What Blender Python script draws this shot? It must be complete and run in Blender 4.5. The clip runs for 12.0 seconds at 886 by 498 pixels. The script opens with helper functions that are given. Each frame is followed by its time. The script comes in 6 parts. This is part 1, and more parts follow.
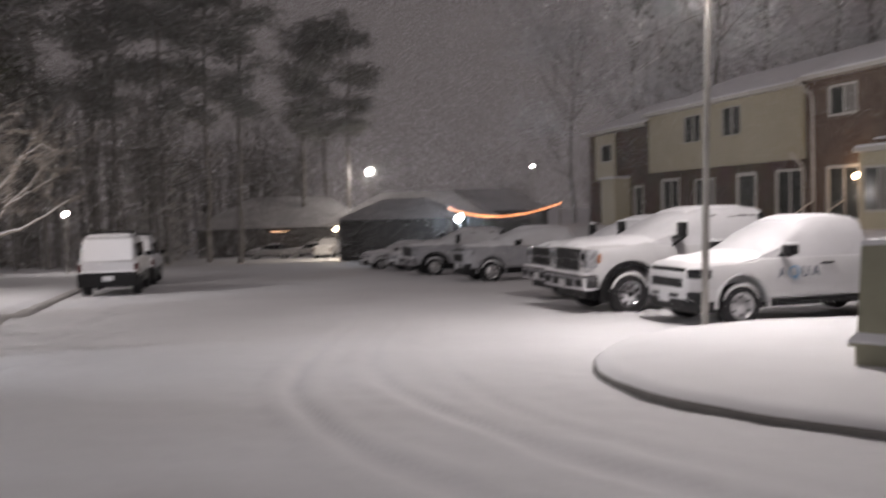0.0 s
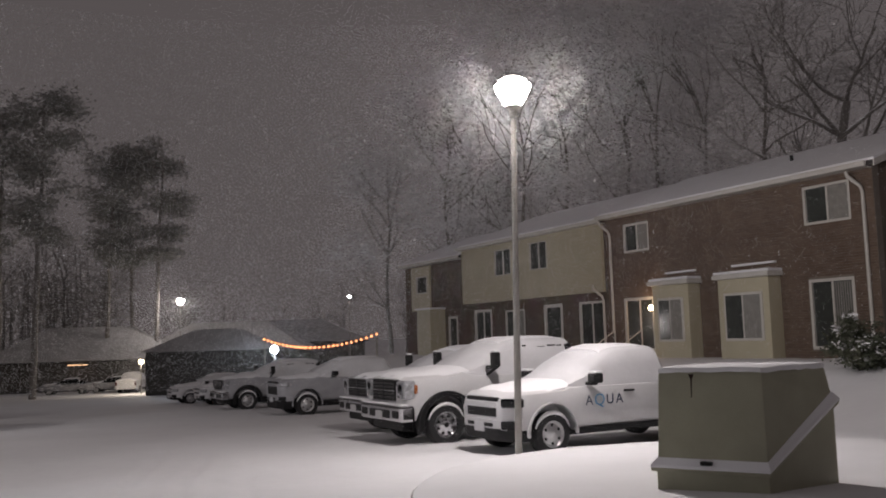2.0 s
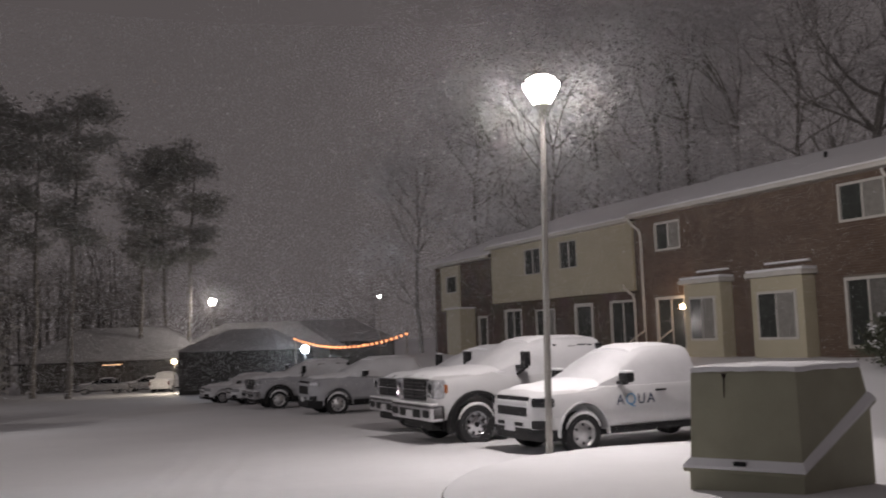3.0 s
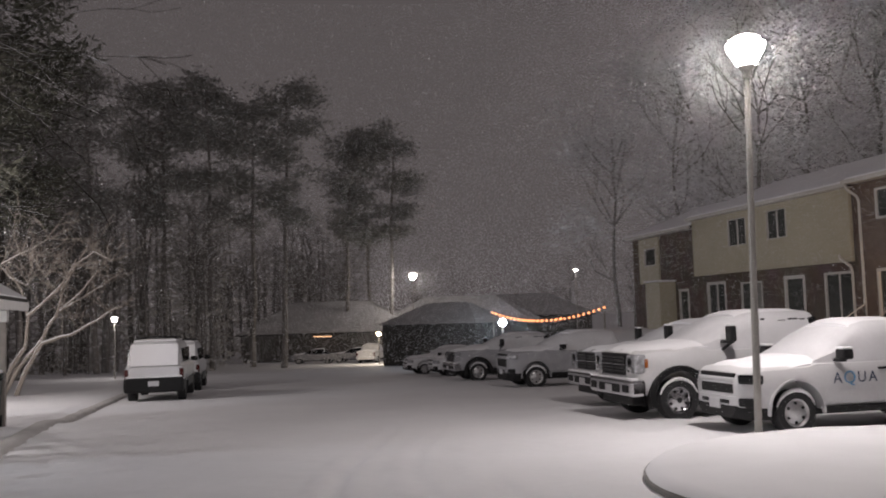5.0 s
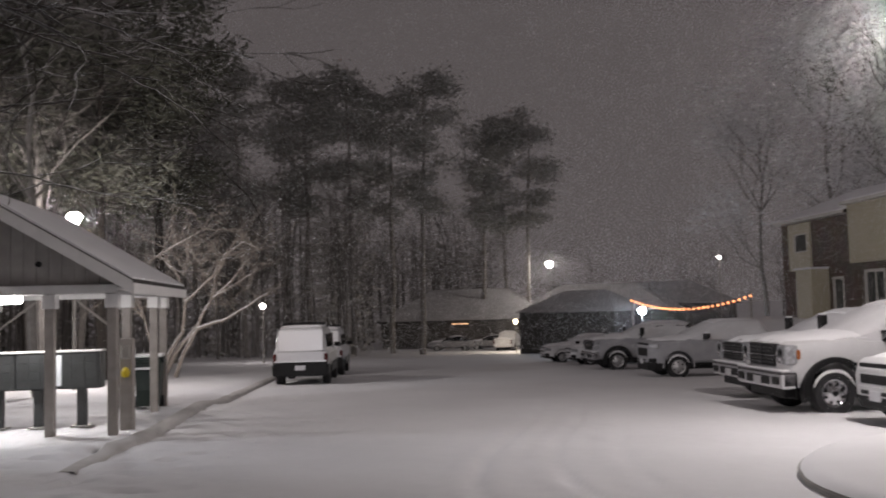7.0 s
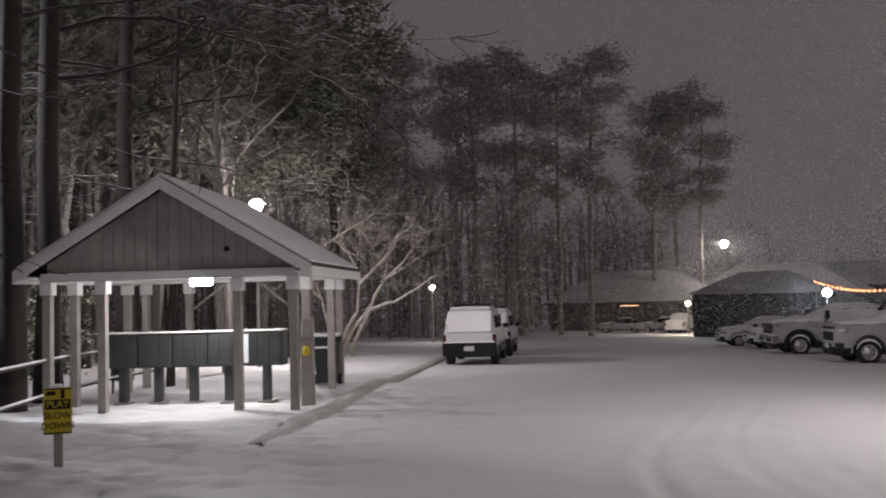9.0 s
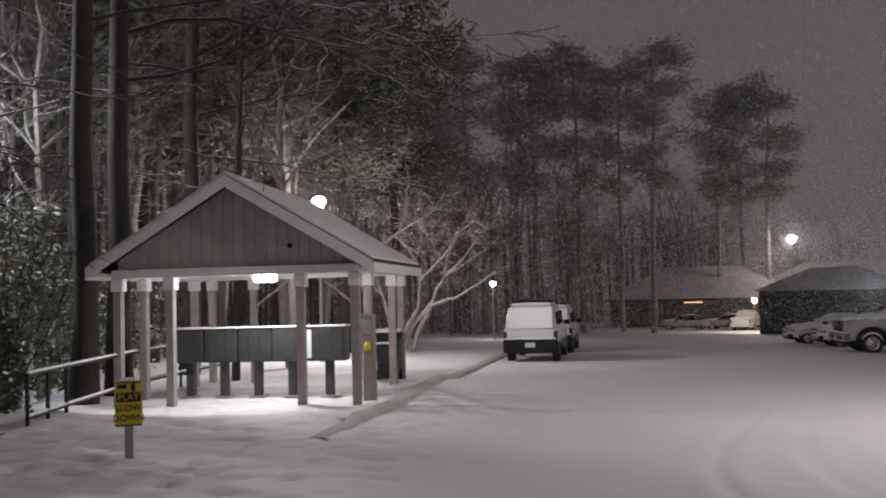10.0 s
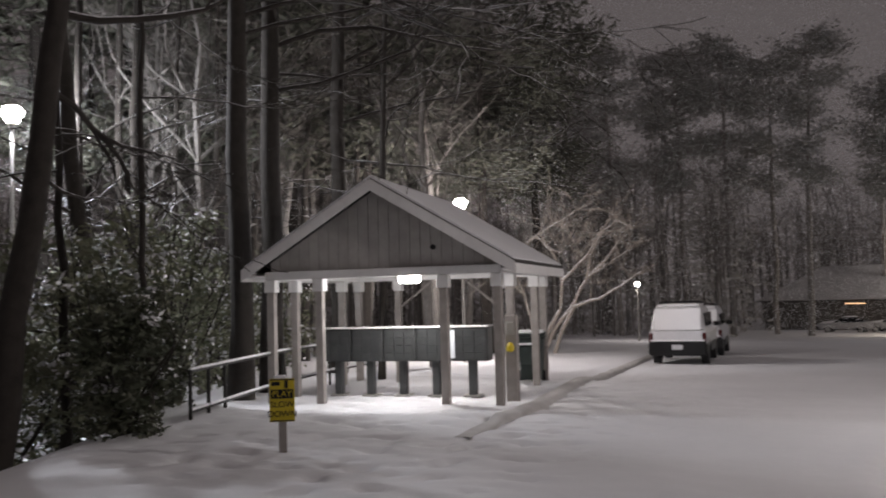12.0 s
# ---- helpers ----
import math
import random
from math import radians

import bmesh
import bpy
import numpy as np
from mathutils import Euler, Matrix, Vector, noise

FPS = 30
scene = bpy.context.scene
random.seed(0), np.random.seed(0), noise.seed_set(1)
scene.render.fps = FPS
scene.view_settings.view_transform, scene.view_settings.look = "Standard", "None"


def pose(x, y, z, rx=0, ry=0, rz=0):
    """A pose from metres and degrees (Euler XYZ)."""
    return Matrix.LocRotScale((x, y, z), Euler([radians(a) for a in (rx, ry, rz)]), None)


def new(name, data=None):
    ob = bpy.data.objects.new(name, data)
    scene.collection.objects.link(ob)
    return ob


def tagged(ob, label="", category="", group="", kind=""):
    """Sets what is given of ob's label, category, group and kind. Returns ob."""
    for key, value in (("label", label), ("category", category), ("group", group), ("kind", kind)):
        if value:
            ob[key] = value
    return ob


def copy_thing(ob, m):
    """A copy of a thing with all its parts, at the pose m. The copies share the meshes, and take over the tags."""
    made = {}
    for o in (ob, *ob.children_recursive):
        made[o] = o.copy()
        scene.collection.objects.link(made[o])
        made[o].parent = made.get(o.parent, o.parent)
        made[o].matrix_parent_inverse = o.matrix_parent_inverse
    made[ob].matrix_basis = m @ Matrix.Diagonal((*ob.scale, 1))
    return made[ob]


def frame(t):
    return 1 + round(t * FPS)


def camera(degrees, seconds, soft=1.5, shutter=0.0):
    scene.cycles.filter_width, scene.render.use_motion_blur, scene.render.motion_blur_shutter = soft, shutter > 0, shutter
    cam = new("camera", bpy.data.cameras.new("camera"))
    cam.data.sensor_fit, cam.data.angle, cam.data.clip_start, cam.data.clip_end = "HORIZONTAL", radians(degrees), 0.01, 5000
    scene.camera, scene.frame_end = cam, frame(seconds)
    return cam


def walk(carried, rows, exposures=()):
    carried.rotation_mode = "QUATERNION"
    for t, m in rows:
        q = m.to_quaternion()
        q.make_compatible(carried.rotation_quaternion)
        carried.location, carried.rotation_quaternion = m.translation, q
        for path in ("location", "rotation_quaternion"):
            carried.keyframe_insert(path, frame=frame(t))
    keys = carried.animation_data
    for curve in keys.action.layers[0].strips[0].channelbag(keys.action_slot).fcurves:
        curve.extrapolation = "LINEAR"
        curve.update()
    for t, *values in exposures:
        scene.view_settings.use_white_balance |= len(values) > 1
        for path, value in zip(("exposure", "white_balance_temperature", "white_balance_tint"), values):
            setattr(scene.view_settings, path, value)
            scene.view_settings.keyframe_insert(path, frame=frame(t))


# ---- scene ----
cam = camera(53.1, 12.0, 1.9, 0.5)
EYE = 1.55
# seconds, pitch, roll, yaw: a phone that turns where it is held
ROWS = [
    (0.0, -2.52, 1.60, 4.45), (0.5, 1.73, 1.33, -2.86), (1.0, 5.09, 1.42, -6.54), (1.5, 5.72, 1.57, -7.23),
    (2.0, 5.57, 1.75, -7.31), (2.5, 5.51, 1.75, -7.41), (3.0, 5.60, 1.87, -5.39), (3.5, 5.40, 1.87, -1.26),
    (5.5, 4.07, 1.76, 8.33), (6.0, 3.96, 1.73, 9.32), (6.5, 3.88, 1.58, 12.44), (7.0, 3.77, 1.53, 15.99),
    (9.0, 2.87, 1.53, 26.73), (9.5, 2.76, 1.51, 28.87), (10.0, 2.73, 1.48, 30.63), (10.5, 2.86, 1.60, 32.90),
    (11.0, 2.88, 1.64, 34.92), (11.5, 2.91, 1.67, 36.83), (12.0, 3.02, 1.53, 39.76),
]
# the arm swings a little to the left as the body turns
SWAY = [(0.0, 0.0), (3.5, 0.0), (5.5, -0.025), (6.5, -0.055), (9.0, -0.09), (12.0, -0.11)]
walk(cam, [(t, pose(float(np.interp(t, [s[0] for s in SWAY], [s[1] for s in SWAY])), 0, EYE, 90 + p, r, w)) for t, p, r, w in ROWS],
     [(0.0, 0.46), (0.5, 0.3), (1.0, 0.21), (1.5, 0.20), (3.5, 0.21), (6.0, 0.23), (9.0, 0.31), (12.0, 0.38)])

# ---------------- light: a night sky that glows with the town's light, and street lamps ----------------
world = bpy.data.worlds.new("night_sky")
world.use_nodes = True
scene.world = world
wn = world.node_tree.nodes["Background"]
wn.inputs[0].default_value = (1.0, 0.862, 0.87, 1)
wn.inputs[1].default_value = 0.080


def lamp(name, place, watts, color, size=0.15):
    data = bpy.data.lights.new(name, "POINT")
    data.energy, data.color, data.shadow_soft_size = watts, color, size
    ob = new(name, data)
    ob.location = place
    return ob


# ---------------- materials ----------------
def material(name, color, rough=0.6, metal=0.0, vary=0.25, scale=4.0, fine=60.0, bump=0.15, second=None, glow=0.0, spec=0.5, each=0.0):
    """A plain surface with variation at two scales."""
    m = bpy.data.materials.new(name)
    m.use_nodes = True
    nt = m.node_tree
    b = nt.nodes["Principled BSDF"]
    b.inputs["Roughness"].default_value, b.inputs["Metallic"].default_value = rough, metal
    b.inputs["Specular IOR Level"].default_value = spec
    co = nt.nodes.new("ShaderNodeTexCoord")
    big = nt.nodes.new("ShaderNodeTexNoise")
    big.inputs["Scale"].default_value, big.inputs["Detail"].default_value = scale, 5
    small = nt.nodes.new("ShaderNodeTexNoise")
    small.inputs["Scale"].default_value, small.inputs["Detail"].default_value = fine, 3
    nt.links.new(co.outputs["Object"], big.inputs["Vector"])
    nt.links.new(co.outputs["Object"], small.inputs["Vector"])
    ramp = nt.nodes.new("ShaderNodeMix")
    ramp.data_type = "RGBA"
    other = second or tuple(c * (1 - vary) for c in color)
    ramp.inputs["A"].default_value, ramp.inputs["B"].default_value = (*color, 1), (*other, 1)
    mix = nt.nodes.new("ShaderNodeMath")
    mix.operation = "MULTIPLY_ADD"
    mix.inputs[1].default_value, mix.inputs[2].default_value = 0.35, 0.0
    nt.links.new(small.outputs["Fac"], mix.inputs[0])
    add = nt.nodes.new("ShaderNodeMath")
    add.operation = "MULTIPLY_ADD"
    add.inputs[1].default_value = 1.1
    nt.links.new(big.outputs["Fac"], add.inputs[0])
    nt.links.new(mix.outputs[0], add.inputs[2])
    mr = nt.nodes.new("ShaderNodeMapRange")
    mr.inputs["From Min"].default_value, mr.inputs["From Max"].default_value = 0.42, 1.02
    nt.links.new(add.outputs[0], mr.inputs["Value"])
    out = mr.outputs[0]
    if each:
        info = nt.nodes.new("ShaderNodeObjectInfo")
        e = nt.nodes.new("ShaderNodeMath")
        e.operation = "MULTIPLY_ADD"
        e.inputs[1].default_value = each
        nt.links.new(info.outputs["Random"], e.inputs[0])
        nt.links.new(out, e.inputs[2])
        out = e.outputs[0]
    nt.links.new(out, ramp.inputs["Factor"])
    nt.links.new(ramp.outputs["Result"], b.inputs["Base Color"])
    if bump:
        bp = nt.nodes.new("ShaderNodeBump")
        bp.inputs["Strength"].default_value, bp.inputs["Distance"].default_value = bump, 0.02
        nt.links.new(add.outputs[0], bp.inputs["Height"])
        nt.links.new(bp.outputs[0], b.inputs["Normal"])
    if glow:
        b.inputs["Emission Color"].default_value, b.inputs["Emission Strength"].default_value = (*color, 1), glow
    return m


SNOW = material("snow", (0.82, 0.82, 0.84), 0.75, vary=0.06, scale=1.3, fine=30, bump=0.25)
LOT = material("lot_snow", (0.80, 0.80, 0.82), 0.8, vary=0.10, scale=0.35, fine=6, bump=0.35)
PAINT = material("white_paint", (0.62, 0.62, 0.63), 0.45, vary=0.2, scale=1.1, fine=22, bump=0.05)
DUSTED = material("snow_dusted_paint", (0.68, 0.68, 0.70), 0.8, vary=0.18, scale=1.8, fine=26, bump=0.35)
GREYCAR = material("grey_paint_frosted", (0.36, 0.36, 0.38), 0.55, vary=0.25, scale=3, fine=50, bump=0.08)
RUBBER = material("rubber", (0.022, 0.022, 0.024), 0.85, vary=0.4, scale=10, fine=80)
BLACK = material("black_plastic", (0.011, 0.011, 0.012), 0.55, vary=0.3, scale=10, spec=0.3)
GRILLE = material("dark_grey_grille", (0.05, 0.05, 0.055), 0.35, 0.6, vary=0.3, scale=10)
CHROME = material("chrome", (0.72, 0.72, 0.74), 0.16, 1.0, vary=0.15, scale=12, bump=0.03)
STEEL = material("steel_wheel", (0.55, 0.55, 0.56), 0.4, 0.7, vary=0.25, scale=12)
LENS = material("headlight_lens", (0.62, 0.63, 0.66), 0.1, 0.4, vary=0.6, scale=14, bump=0.05)
AMBER = material("amber_lens", (0.35, 0.11, 0.03), 0.2, vary=0.2)
REDLENS = material("red_lens", (0.07, 0.01, 0.01), 0.25, vary=0.2)
WINDOWGLASS = material("window_glass", (0.055, 0.06, 0.055), 0.12, vary=0.3, scale=2, bump=0.0)
DARKGLASS = material("dark_glass", (0.012, 0.013, 0.015), 0.08, vary=0.2, bump=0.0)
PLATE = material("number_plate", (0.6, 0.6, 0.62), 0.4, vary=0.15, scale=20)
INK = material("dark_blue_lettering", (0.03, 0.045, 0.09), 0.5, vary=0.1)
PALEBLUE = material("pale_blue_lettering", (0.16, 0.38, 0.62), 0.5, vary=0.1)
GALV = material("galvanised_pole", (0.42, 0.40, 0.37), 0.55, 0.3, vary=0.35, scale=3, fine=40)
OLIVE = material("olive_green_enamel", (0.33, 0.32, 0.235), 0.5, vary=0.2, scale=2.5, fine=50, bump=0.06)
RUST = material("rust_stain", (0.05, 0.03, 0.02), 0.9, vary=0.4)
BRICK = material("brick", (0.175, 0.122, 0.088), 0.88, vary=0.4, scale=1.2, fine=30, second=(0.10, 0.066, 0.048), each=0.45)
MORTAR = material("mortar", (0.19, 0.165, 0.14), 0.9, vary=0.25, scale=2)
SIDING = material("beige_siding", (0.47, 0.43, 0.31), 0.6, vary=0.12, scale=1.2, fine=30, bump=0.05)
TRIM = material("white_trim", (0.56, 0.54, 0.50), 0.5, vary=0.15, scale=3)
CURTAIN = material("pale_curtain", (0.26, 0.25, 0.23), 0.9, vary=0.3, scale=5)
RAILIRON = material("black_iron", (0.03, 0.028, 0.026), 0.5, 0.5, vary=0.3)
PALEWOOD = material("grey_weathered_timber", (0.34, 0.31, 0.29), 0.8, vary=0.3, scale=5, fine=60)
WHITEWOOD = material("white_painted_timber", (0.74, 0.73, 0.72), 0.6, vary=0.14, scale=4)
GABLE = material("grey_gable_boards", (0.42, 0.40, 0.38), 0.8, vary=0.25, scale=4, fine=50, each=0.35)
MAILBOX = material("dark_grey_mailbox_metal", (0.075, 0.078, 0.078), 0.45, 0.4, vary=0.25, scale=6)
PAPER = material("white_notice_paper", (0.75, 0.78, 0.80), 0.8, vary=0.1)
GREENBIN = material("dark_green_plastic", (0.012, 0.022, 0.019), 0.5, vary=0.3)
YELLOW = material("yellow_sign_paint", (0.62, 0.48, 0.02), 0.45, vary=0.15, scale=8)
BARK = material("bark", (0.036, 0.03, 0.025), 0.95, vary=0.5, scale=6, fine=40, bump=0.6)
# brush colour raised towards the sky's tone: distance haze on top of snow flecks
BRUSH = material("snow_and_haze_brush", (0.36, 0.345, 0.315), 0.95, vary=0.5, scale=0.15, fine=2, bump=0, second=(0.48, 0.46, 0.43))
# these two barks are lightened for haze, beyond what frost would do
HAZYBARK = material("haze_dusted_bark", (0.20, 0.185, 0.17), 0.95, vary=0.4, scale=4, fine=30)
FARBARK = material("haze_frosted_bark", (0.24, 0.22, 0.20), 0.95, vary=0.4, scale=3, fine=20, bump=0.4)
PALEBARK = material("smooth_pale_bark", (0.36, 0.32, 0.28), 0.8, vary=0.3, scale=4, fine=20)
BARETWIGS = material("damp_bare_twigs", (0.17, 0.155, 0.14), 0.95, vary=0.4, scale=0.4, fine=4, bump=0)
# far needles: haze mixed into the colour along with frost
NEEDLES = material("pine_needles_frost_haze", (0.20, 0.20, 0.18), 0.9, vary=0.5, scale=0.6, fine=5, bump=0, second=(0.30, 0.295, 0.28))
# near-white stands for lamplit haze round these twigs as well as their snow
TWIGS = material("snow_haze_twigs", (0.80, 0.78, 0.78), 0.95, vary=0.4, scale=0.4, fine=4, bump=0)
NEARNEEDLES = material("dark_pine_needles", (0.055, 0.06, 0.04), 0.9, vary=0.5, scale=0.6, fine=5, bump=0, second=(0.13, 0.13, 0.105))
# lighter copy of LEAF, with the creek lamp's light in its green
PALELEAF = material("lamplight_paled_leaves", (0.10, 0.115, 0.06), 0.7, vary=0.5, scale=3, fine=30, bump=0, second=(0.20, 0.20, 0.14))
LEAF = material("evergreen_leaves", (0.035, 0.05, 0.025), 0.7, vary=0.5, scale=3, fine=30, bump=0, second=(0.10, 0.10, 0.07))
CONCRETE = material("concrete", (0.26, 0.25, 0.24), 0.9, vary=0.3, scale=3)
THINSNOW = material("thin_snow_over_shingles", (0.44, 0.43, 0.43), 0.85, vary=0.3, scale=0.7, fine=8, bump=0.2, second=(0.30, 0.295, 0.29))
# slush greyed further to hold the kerb's soft shadow
SLUSH = material("shaded_slush", (0.62, 0.61, 0.60), 0.85, vary=0.3, scale=1.5, fine=14, bump=0.4, second=(0.42, 0.41, 0.40))
SHEDWALL = material("dark_board_fence", (0.05, 0.047, 0.043), 0.85, vary=0.3, scale=2)
HOUSEWALL = material("grey_brown_house_wall", (0.10, 0.094, 0.085), 0.9, vary=0.3, scale=1)
LAMPGLASS = material("lit_lamp_globe", (1.0, 0.97, 0.93), 0.5, vary=0, bump=0, glow=45)
FARGLASS = material("lit_far_lamp", (1.0, 0.95, 0.9), 0.5, vary=0, bump=0, glow=30)
BLUEGLASS = material("lit_blue_white_lamp", (0.75, 0.88, 1.0), 0.5, vary=0, bump=0, glow=40)
WARMGLASS = material("lit_warm_bulb", (1.0, 0.36, 0.15), 0.5, vary=0, bump=0, glow=2.0)
PORCHGLASS = material("dim_porch_tube", (1.0, 0.55, 0.3), 0.5, vary=0, bump=0, glow=1.6)
DOORGLASS = material("lit_door_lamp", (1.0, 0.72, 0.45), 0.5, vary=0, bump=0, glow=14)
FLAKES = material("snowflakes", (0.9, 0.9, 0.92), 0.9, vary=0, bump=0)


# ---------------- mesh helpers ----------------
def empty(name, m, label, category, group="", kind=""):
    ob = new(name)
    ob.matrix_basis = m
    return tagged(ob, label, category, group, kind)


def mesh_of(bm, name, mat, smooth=False):
    me = bpy.data.meshes.new(name)
    bmesh.ops.recalc_face_normals(bm, faces=bm.faces)
    bm.to_mesh(me)
    bm.free()
    me.materials.append(mat)
    if smooth:
        me.shade_smooth()
        me.set_sharp_from_angle(angle=radians(38))
    return me


def part(name, bm, mat, parent=None, label="", m=None, smooth=False):
    ob = new(name, mesh_of(bm, name, mat, smooth) if isinstance(bm, bmesh.types.BMesh) else bm)
    if parent:
        ob.parent = parent
    if m:
        ob.matrix_basis = m
    if label:
        ob["label"] = label
    return ob


def add_box(bm, a, b, bevel=0.0, m=None):
    """A box between two corners, added to bm."""
    c = [(a[i] + b[i]) / 2 for i in range(3)]
    s = [abs(b[i] - a[i]) for i in range(3)]
    r = bmesh.ops.create_cube(bm, size=1, matrix=Matrix.Translation(c) @ Matrix.Diagonal((*s, 1)))
    if bevel:
        es = {e for v in r["verts"] for e in v.link_edges}
        out = bmesh.ops.bevel(bm, geom=list(es), offset=min(bevel, min(s) * 0.45), segments=2, affect="EDGES", profile=0.5)
        vs = {v for f in out["faces"] for v in f.verts} | {v for v in r["verts"] if v.is_valid}
    else:
        vs = set(r["verts"])
    if m is not None:
        bmesh.ops.transform(bm, matrix=m, verts=list(vs))
    return bm


def box(a, b, bevel=0.0, m=None):
    return add_box(bmesh.new(), a, b, bevel, m)


def add_tube(bm, pts, radii, sides=8, cap=True):
    """A tube through pts, with a radius at each."""
    rings = []
    for i, p in enumerate(pts):
        p = Vector(p)
        d = Vector(pts[min(i + 1, len(pts) - 1)]) - Vector(pts[max(i - 1, 0)])
        q = Vector((0, 0, 1)).rotation_difference(d)
        rings.append([bm.verts.new(p + q @ Vector((radii[i] * math.cos(2 * math.pi * k / sides), radii[i] * math.sin(2 * math.pi * k / sides), 0))) for k in range(sides)])
    for a, b in zip(rings, rings[1:]):
        for k in range(sides):
            bm.faces.new((a[k], a[(k + 1) % sides], b[(k + 1) % sides], b[k]))
    if cap:
        bm.faces.new(rings[0][::-1])
        bm.faces.new(rings[-1])
    return bm


def tube(pts, radii, sides=8):
    return add_tube(bmesh.new(), pts, radii if isinstance(radii, (list, tuple)) else [radii] * len(pts), sides)


def lathe(profile, axis="Z", sides=28):
    """A turned body: profile of (radius, height)."""
    bm = bmesh.new()
    rings = [[bm.verts.new((r * math.cos(2 * math.pi * k / sides), r * math.sin(2 * math.pi * k / sides), z)) for k in range(sides)] for r, z in profile]
    for a, b in zip(rings, rings[1:]):
        for k in range(sides):
            bm.faces.new((a[k], a[(k + 1) % sides], b[(k + 1) % sides], b[k]))
    bm.faces.new(rings[0][::-1])
    bm.faces.new(rings[-1])
    if axis == "Y":
        bmesh.ops.rotate(bm, verts=bm.verts, cent=(0, 0, 0), matrix=Matrix.Rotation(radians(-90), 3, "X"))
    return bm


def loft(sections):
    """A closed skin over rings of equal count: (x, [(y, z), ...]) half rings from the bottom outside to the top middle."""
    bm = bmesh.new()
    rings = []
    for x, half in sections:
        full = [(y, z) for y, z in half] + [(-y, z) for y, z in reversed(half) if y > 1e-6]
        rings.append([bm.verts.new((x, y, z)) for y, z in full])
    n = len(rings[0])
    for a, b in zip(rings, rings[1:]):
        for k in range(n):
            bm.faces.new((a[k], a[(k + 1) % n], b[(k + 1) % n], b[k]))
    bm.faces.new(rings[0][::-1])
    bm.faces.new(rings[-1])
    return bm


def prism(poly, y0, y1, bevel=0.0):
    """A polygon in x and z, extruded from y0 to y1."""
    bm = bmesh.new()
    a = [bm.verts.new((x, y0, z)) for x, z in poly]
    b = [bm.verts.new((x, y1, z)) for x, z in poly]
    n = len(poly)
    bm.faces.new(a)
    bm.faces.new(b[::-1])
    for k in range(n):
        bm.faces.new((a[k], b[k], b[(k + 1) % n], a[(k + 1) % n]))
    if bevel:
        es = [e for f in bm.faces if len(f.verts) == n for e in f.edges] if n > 4 else list(bm.edges)
        bmesh.ops.bevel(bm, geom=list(set(es)), offset=bevel, segments=2, affect="EDGES", profile=0.5)
    return bm


def carve(me, cutters, smooth_mat):
    """me with the bodies of cutters taken out of it."""
    ob = new("carved", me)
    extra = []
    for c in cutters:
        co = new("cutter", mesh_of(c, "cutter", smooth_mat))
        extra.append(co)
        mod = ob.modifiers.new("cut", "BOOLEAN")
        mod.operation, mod.object, mod.solver = "DIFFERENCE", co, "EXACT"
    bpy.context.view_layer.update()
    out = bpy.data.meshes.new_from_object(ob.evaluated_get(bpy.context.evaluated_depsgraph_get()))
    for o in [ob, *extra]:
        bpy.data.objects.remove(o)
    return out


def smoothstep(a, b, x):
    t = min(max((x - a) / (b - a), 0), 1)
    return t * t * (3 - 2 * t)


# ---------------- plan: the lot slopes away; the terrace runs along H, parked cars point along -N ----------------
H = Vector((-0.357, 0.934, 0))
N = Vector((0.934, 0.357, 0))


def ground_z(x, y):
    z = -0.033 * min(max(y, -25), 80)
    q = 0.934 * x + 0.357 * y
    s = -0.357 * x + 0.934 * y
    k = smoothstep(15.2, 20.5, q) * smoothstep(-20, -8, s) * smoothstep(62, 49, s)
    z = z * (1 - k) + 0.55 * k
    z += 0.12 * smoothstep(-3.88, -4.1, q) * smoothstep(11.0, 14.0, s)     # the kerbed lawn beyond the shelter
    f = smoothstep(5.4, 3.6, math.hypot(x + 12.6, y - 14.3))
    z = z * (1 - f) - 0.45 * f                           # level under the shelter
    e = (x + 10.3) * -0.76 + (y - 5.75) * -0.65          # the bank down to the creek
    z -= 1.7 * smoothstep(0, 5, e) * smoothstep(24, 6, math.hypot(x + 16, y - 4))
    return z


def on_ground(x, y, turn=0.0, dz=0.0):
    return pose(x, y, ground_z(x, y) + dz, 0, 0, turn)


def axis_lines(lo, hi, fine_lo, fine_hi, step):
    vals = list(np.arange(fine_lo, fine_hi + 1e-6, step))
    w, v = step, fine_hi
    while v < hi:
        w *= 1.35
        v += w
        vals.append(v)
    w, v = step, fine_lo
    while v > lo:
        w *= 1.35
        v -= w
        vals.insert(0, v)
    return vals


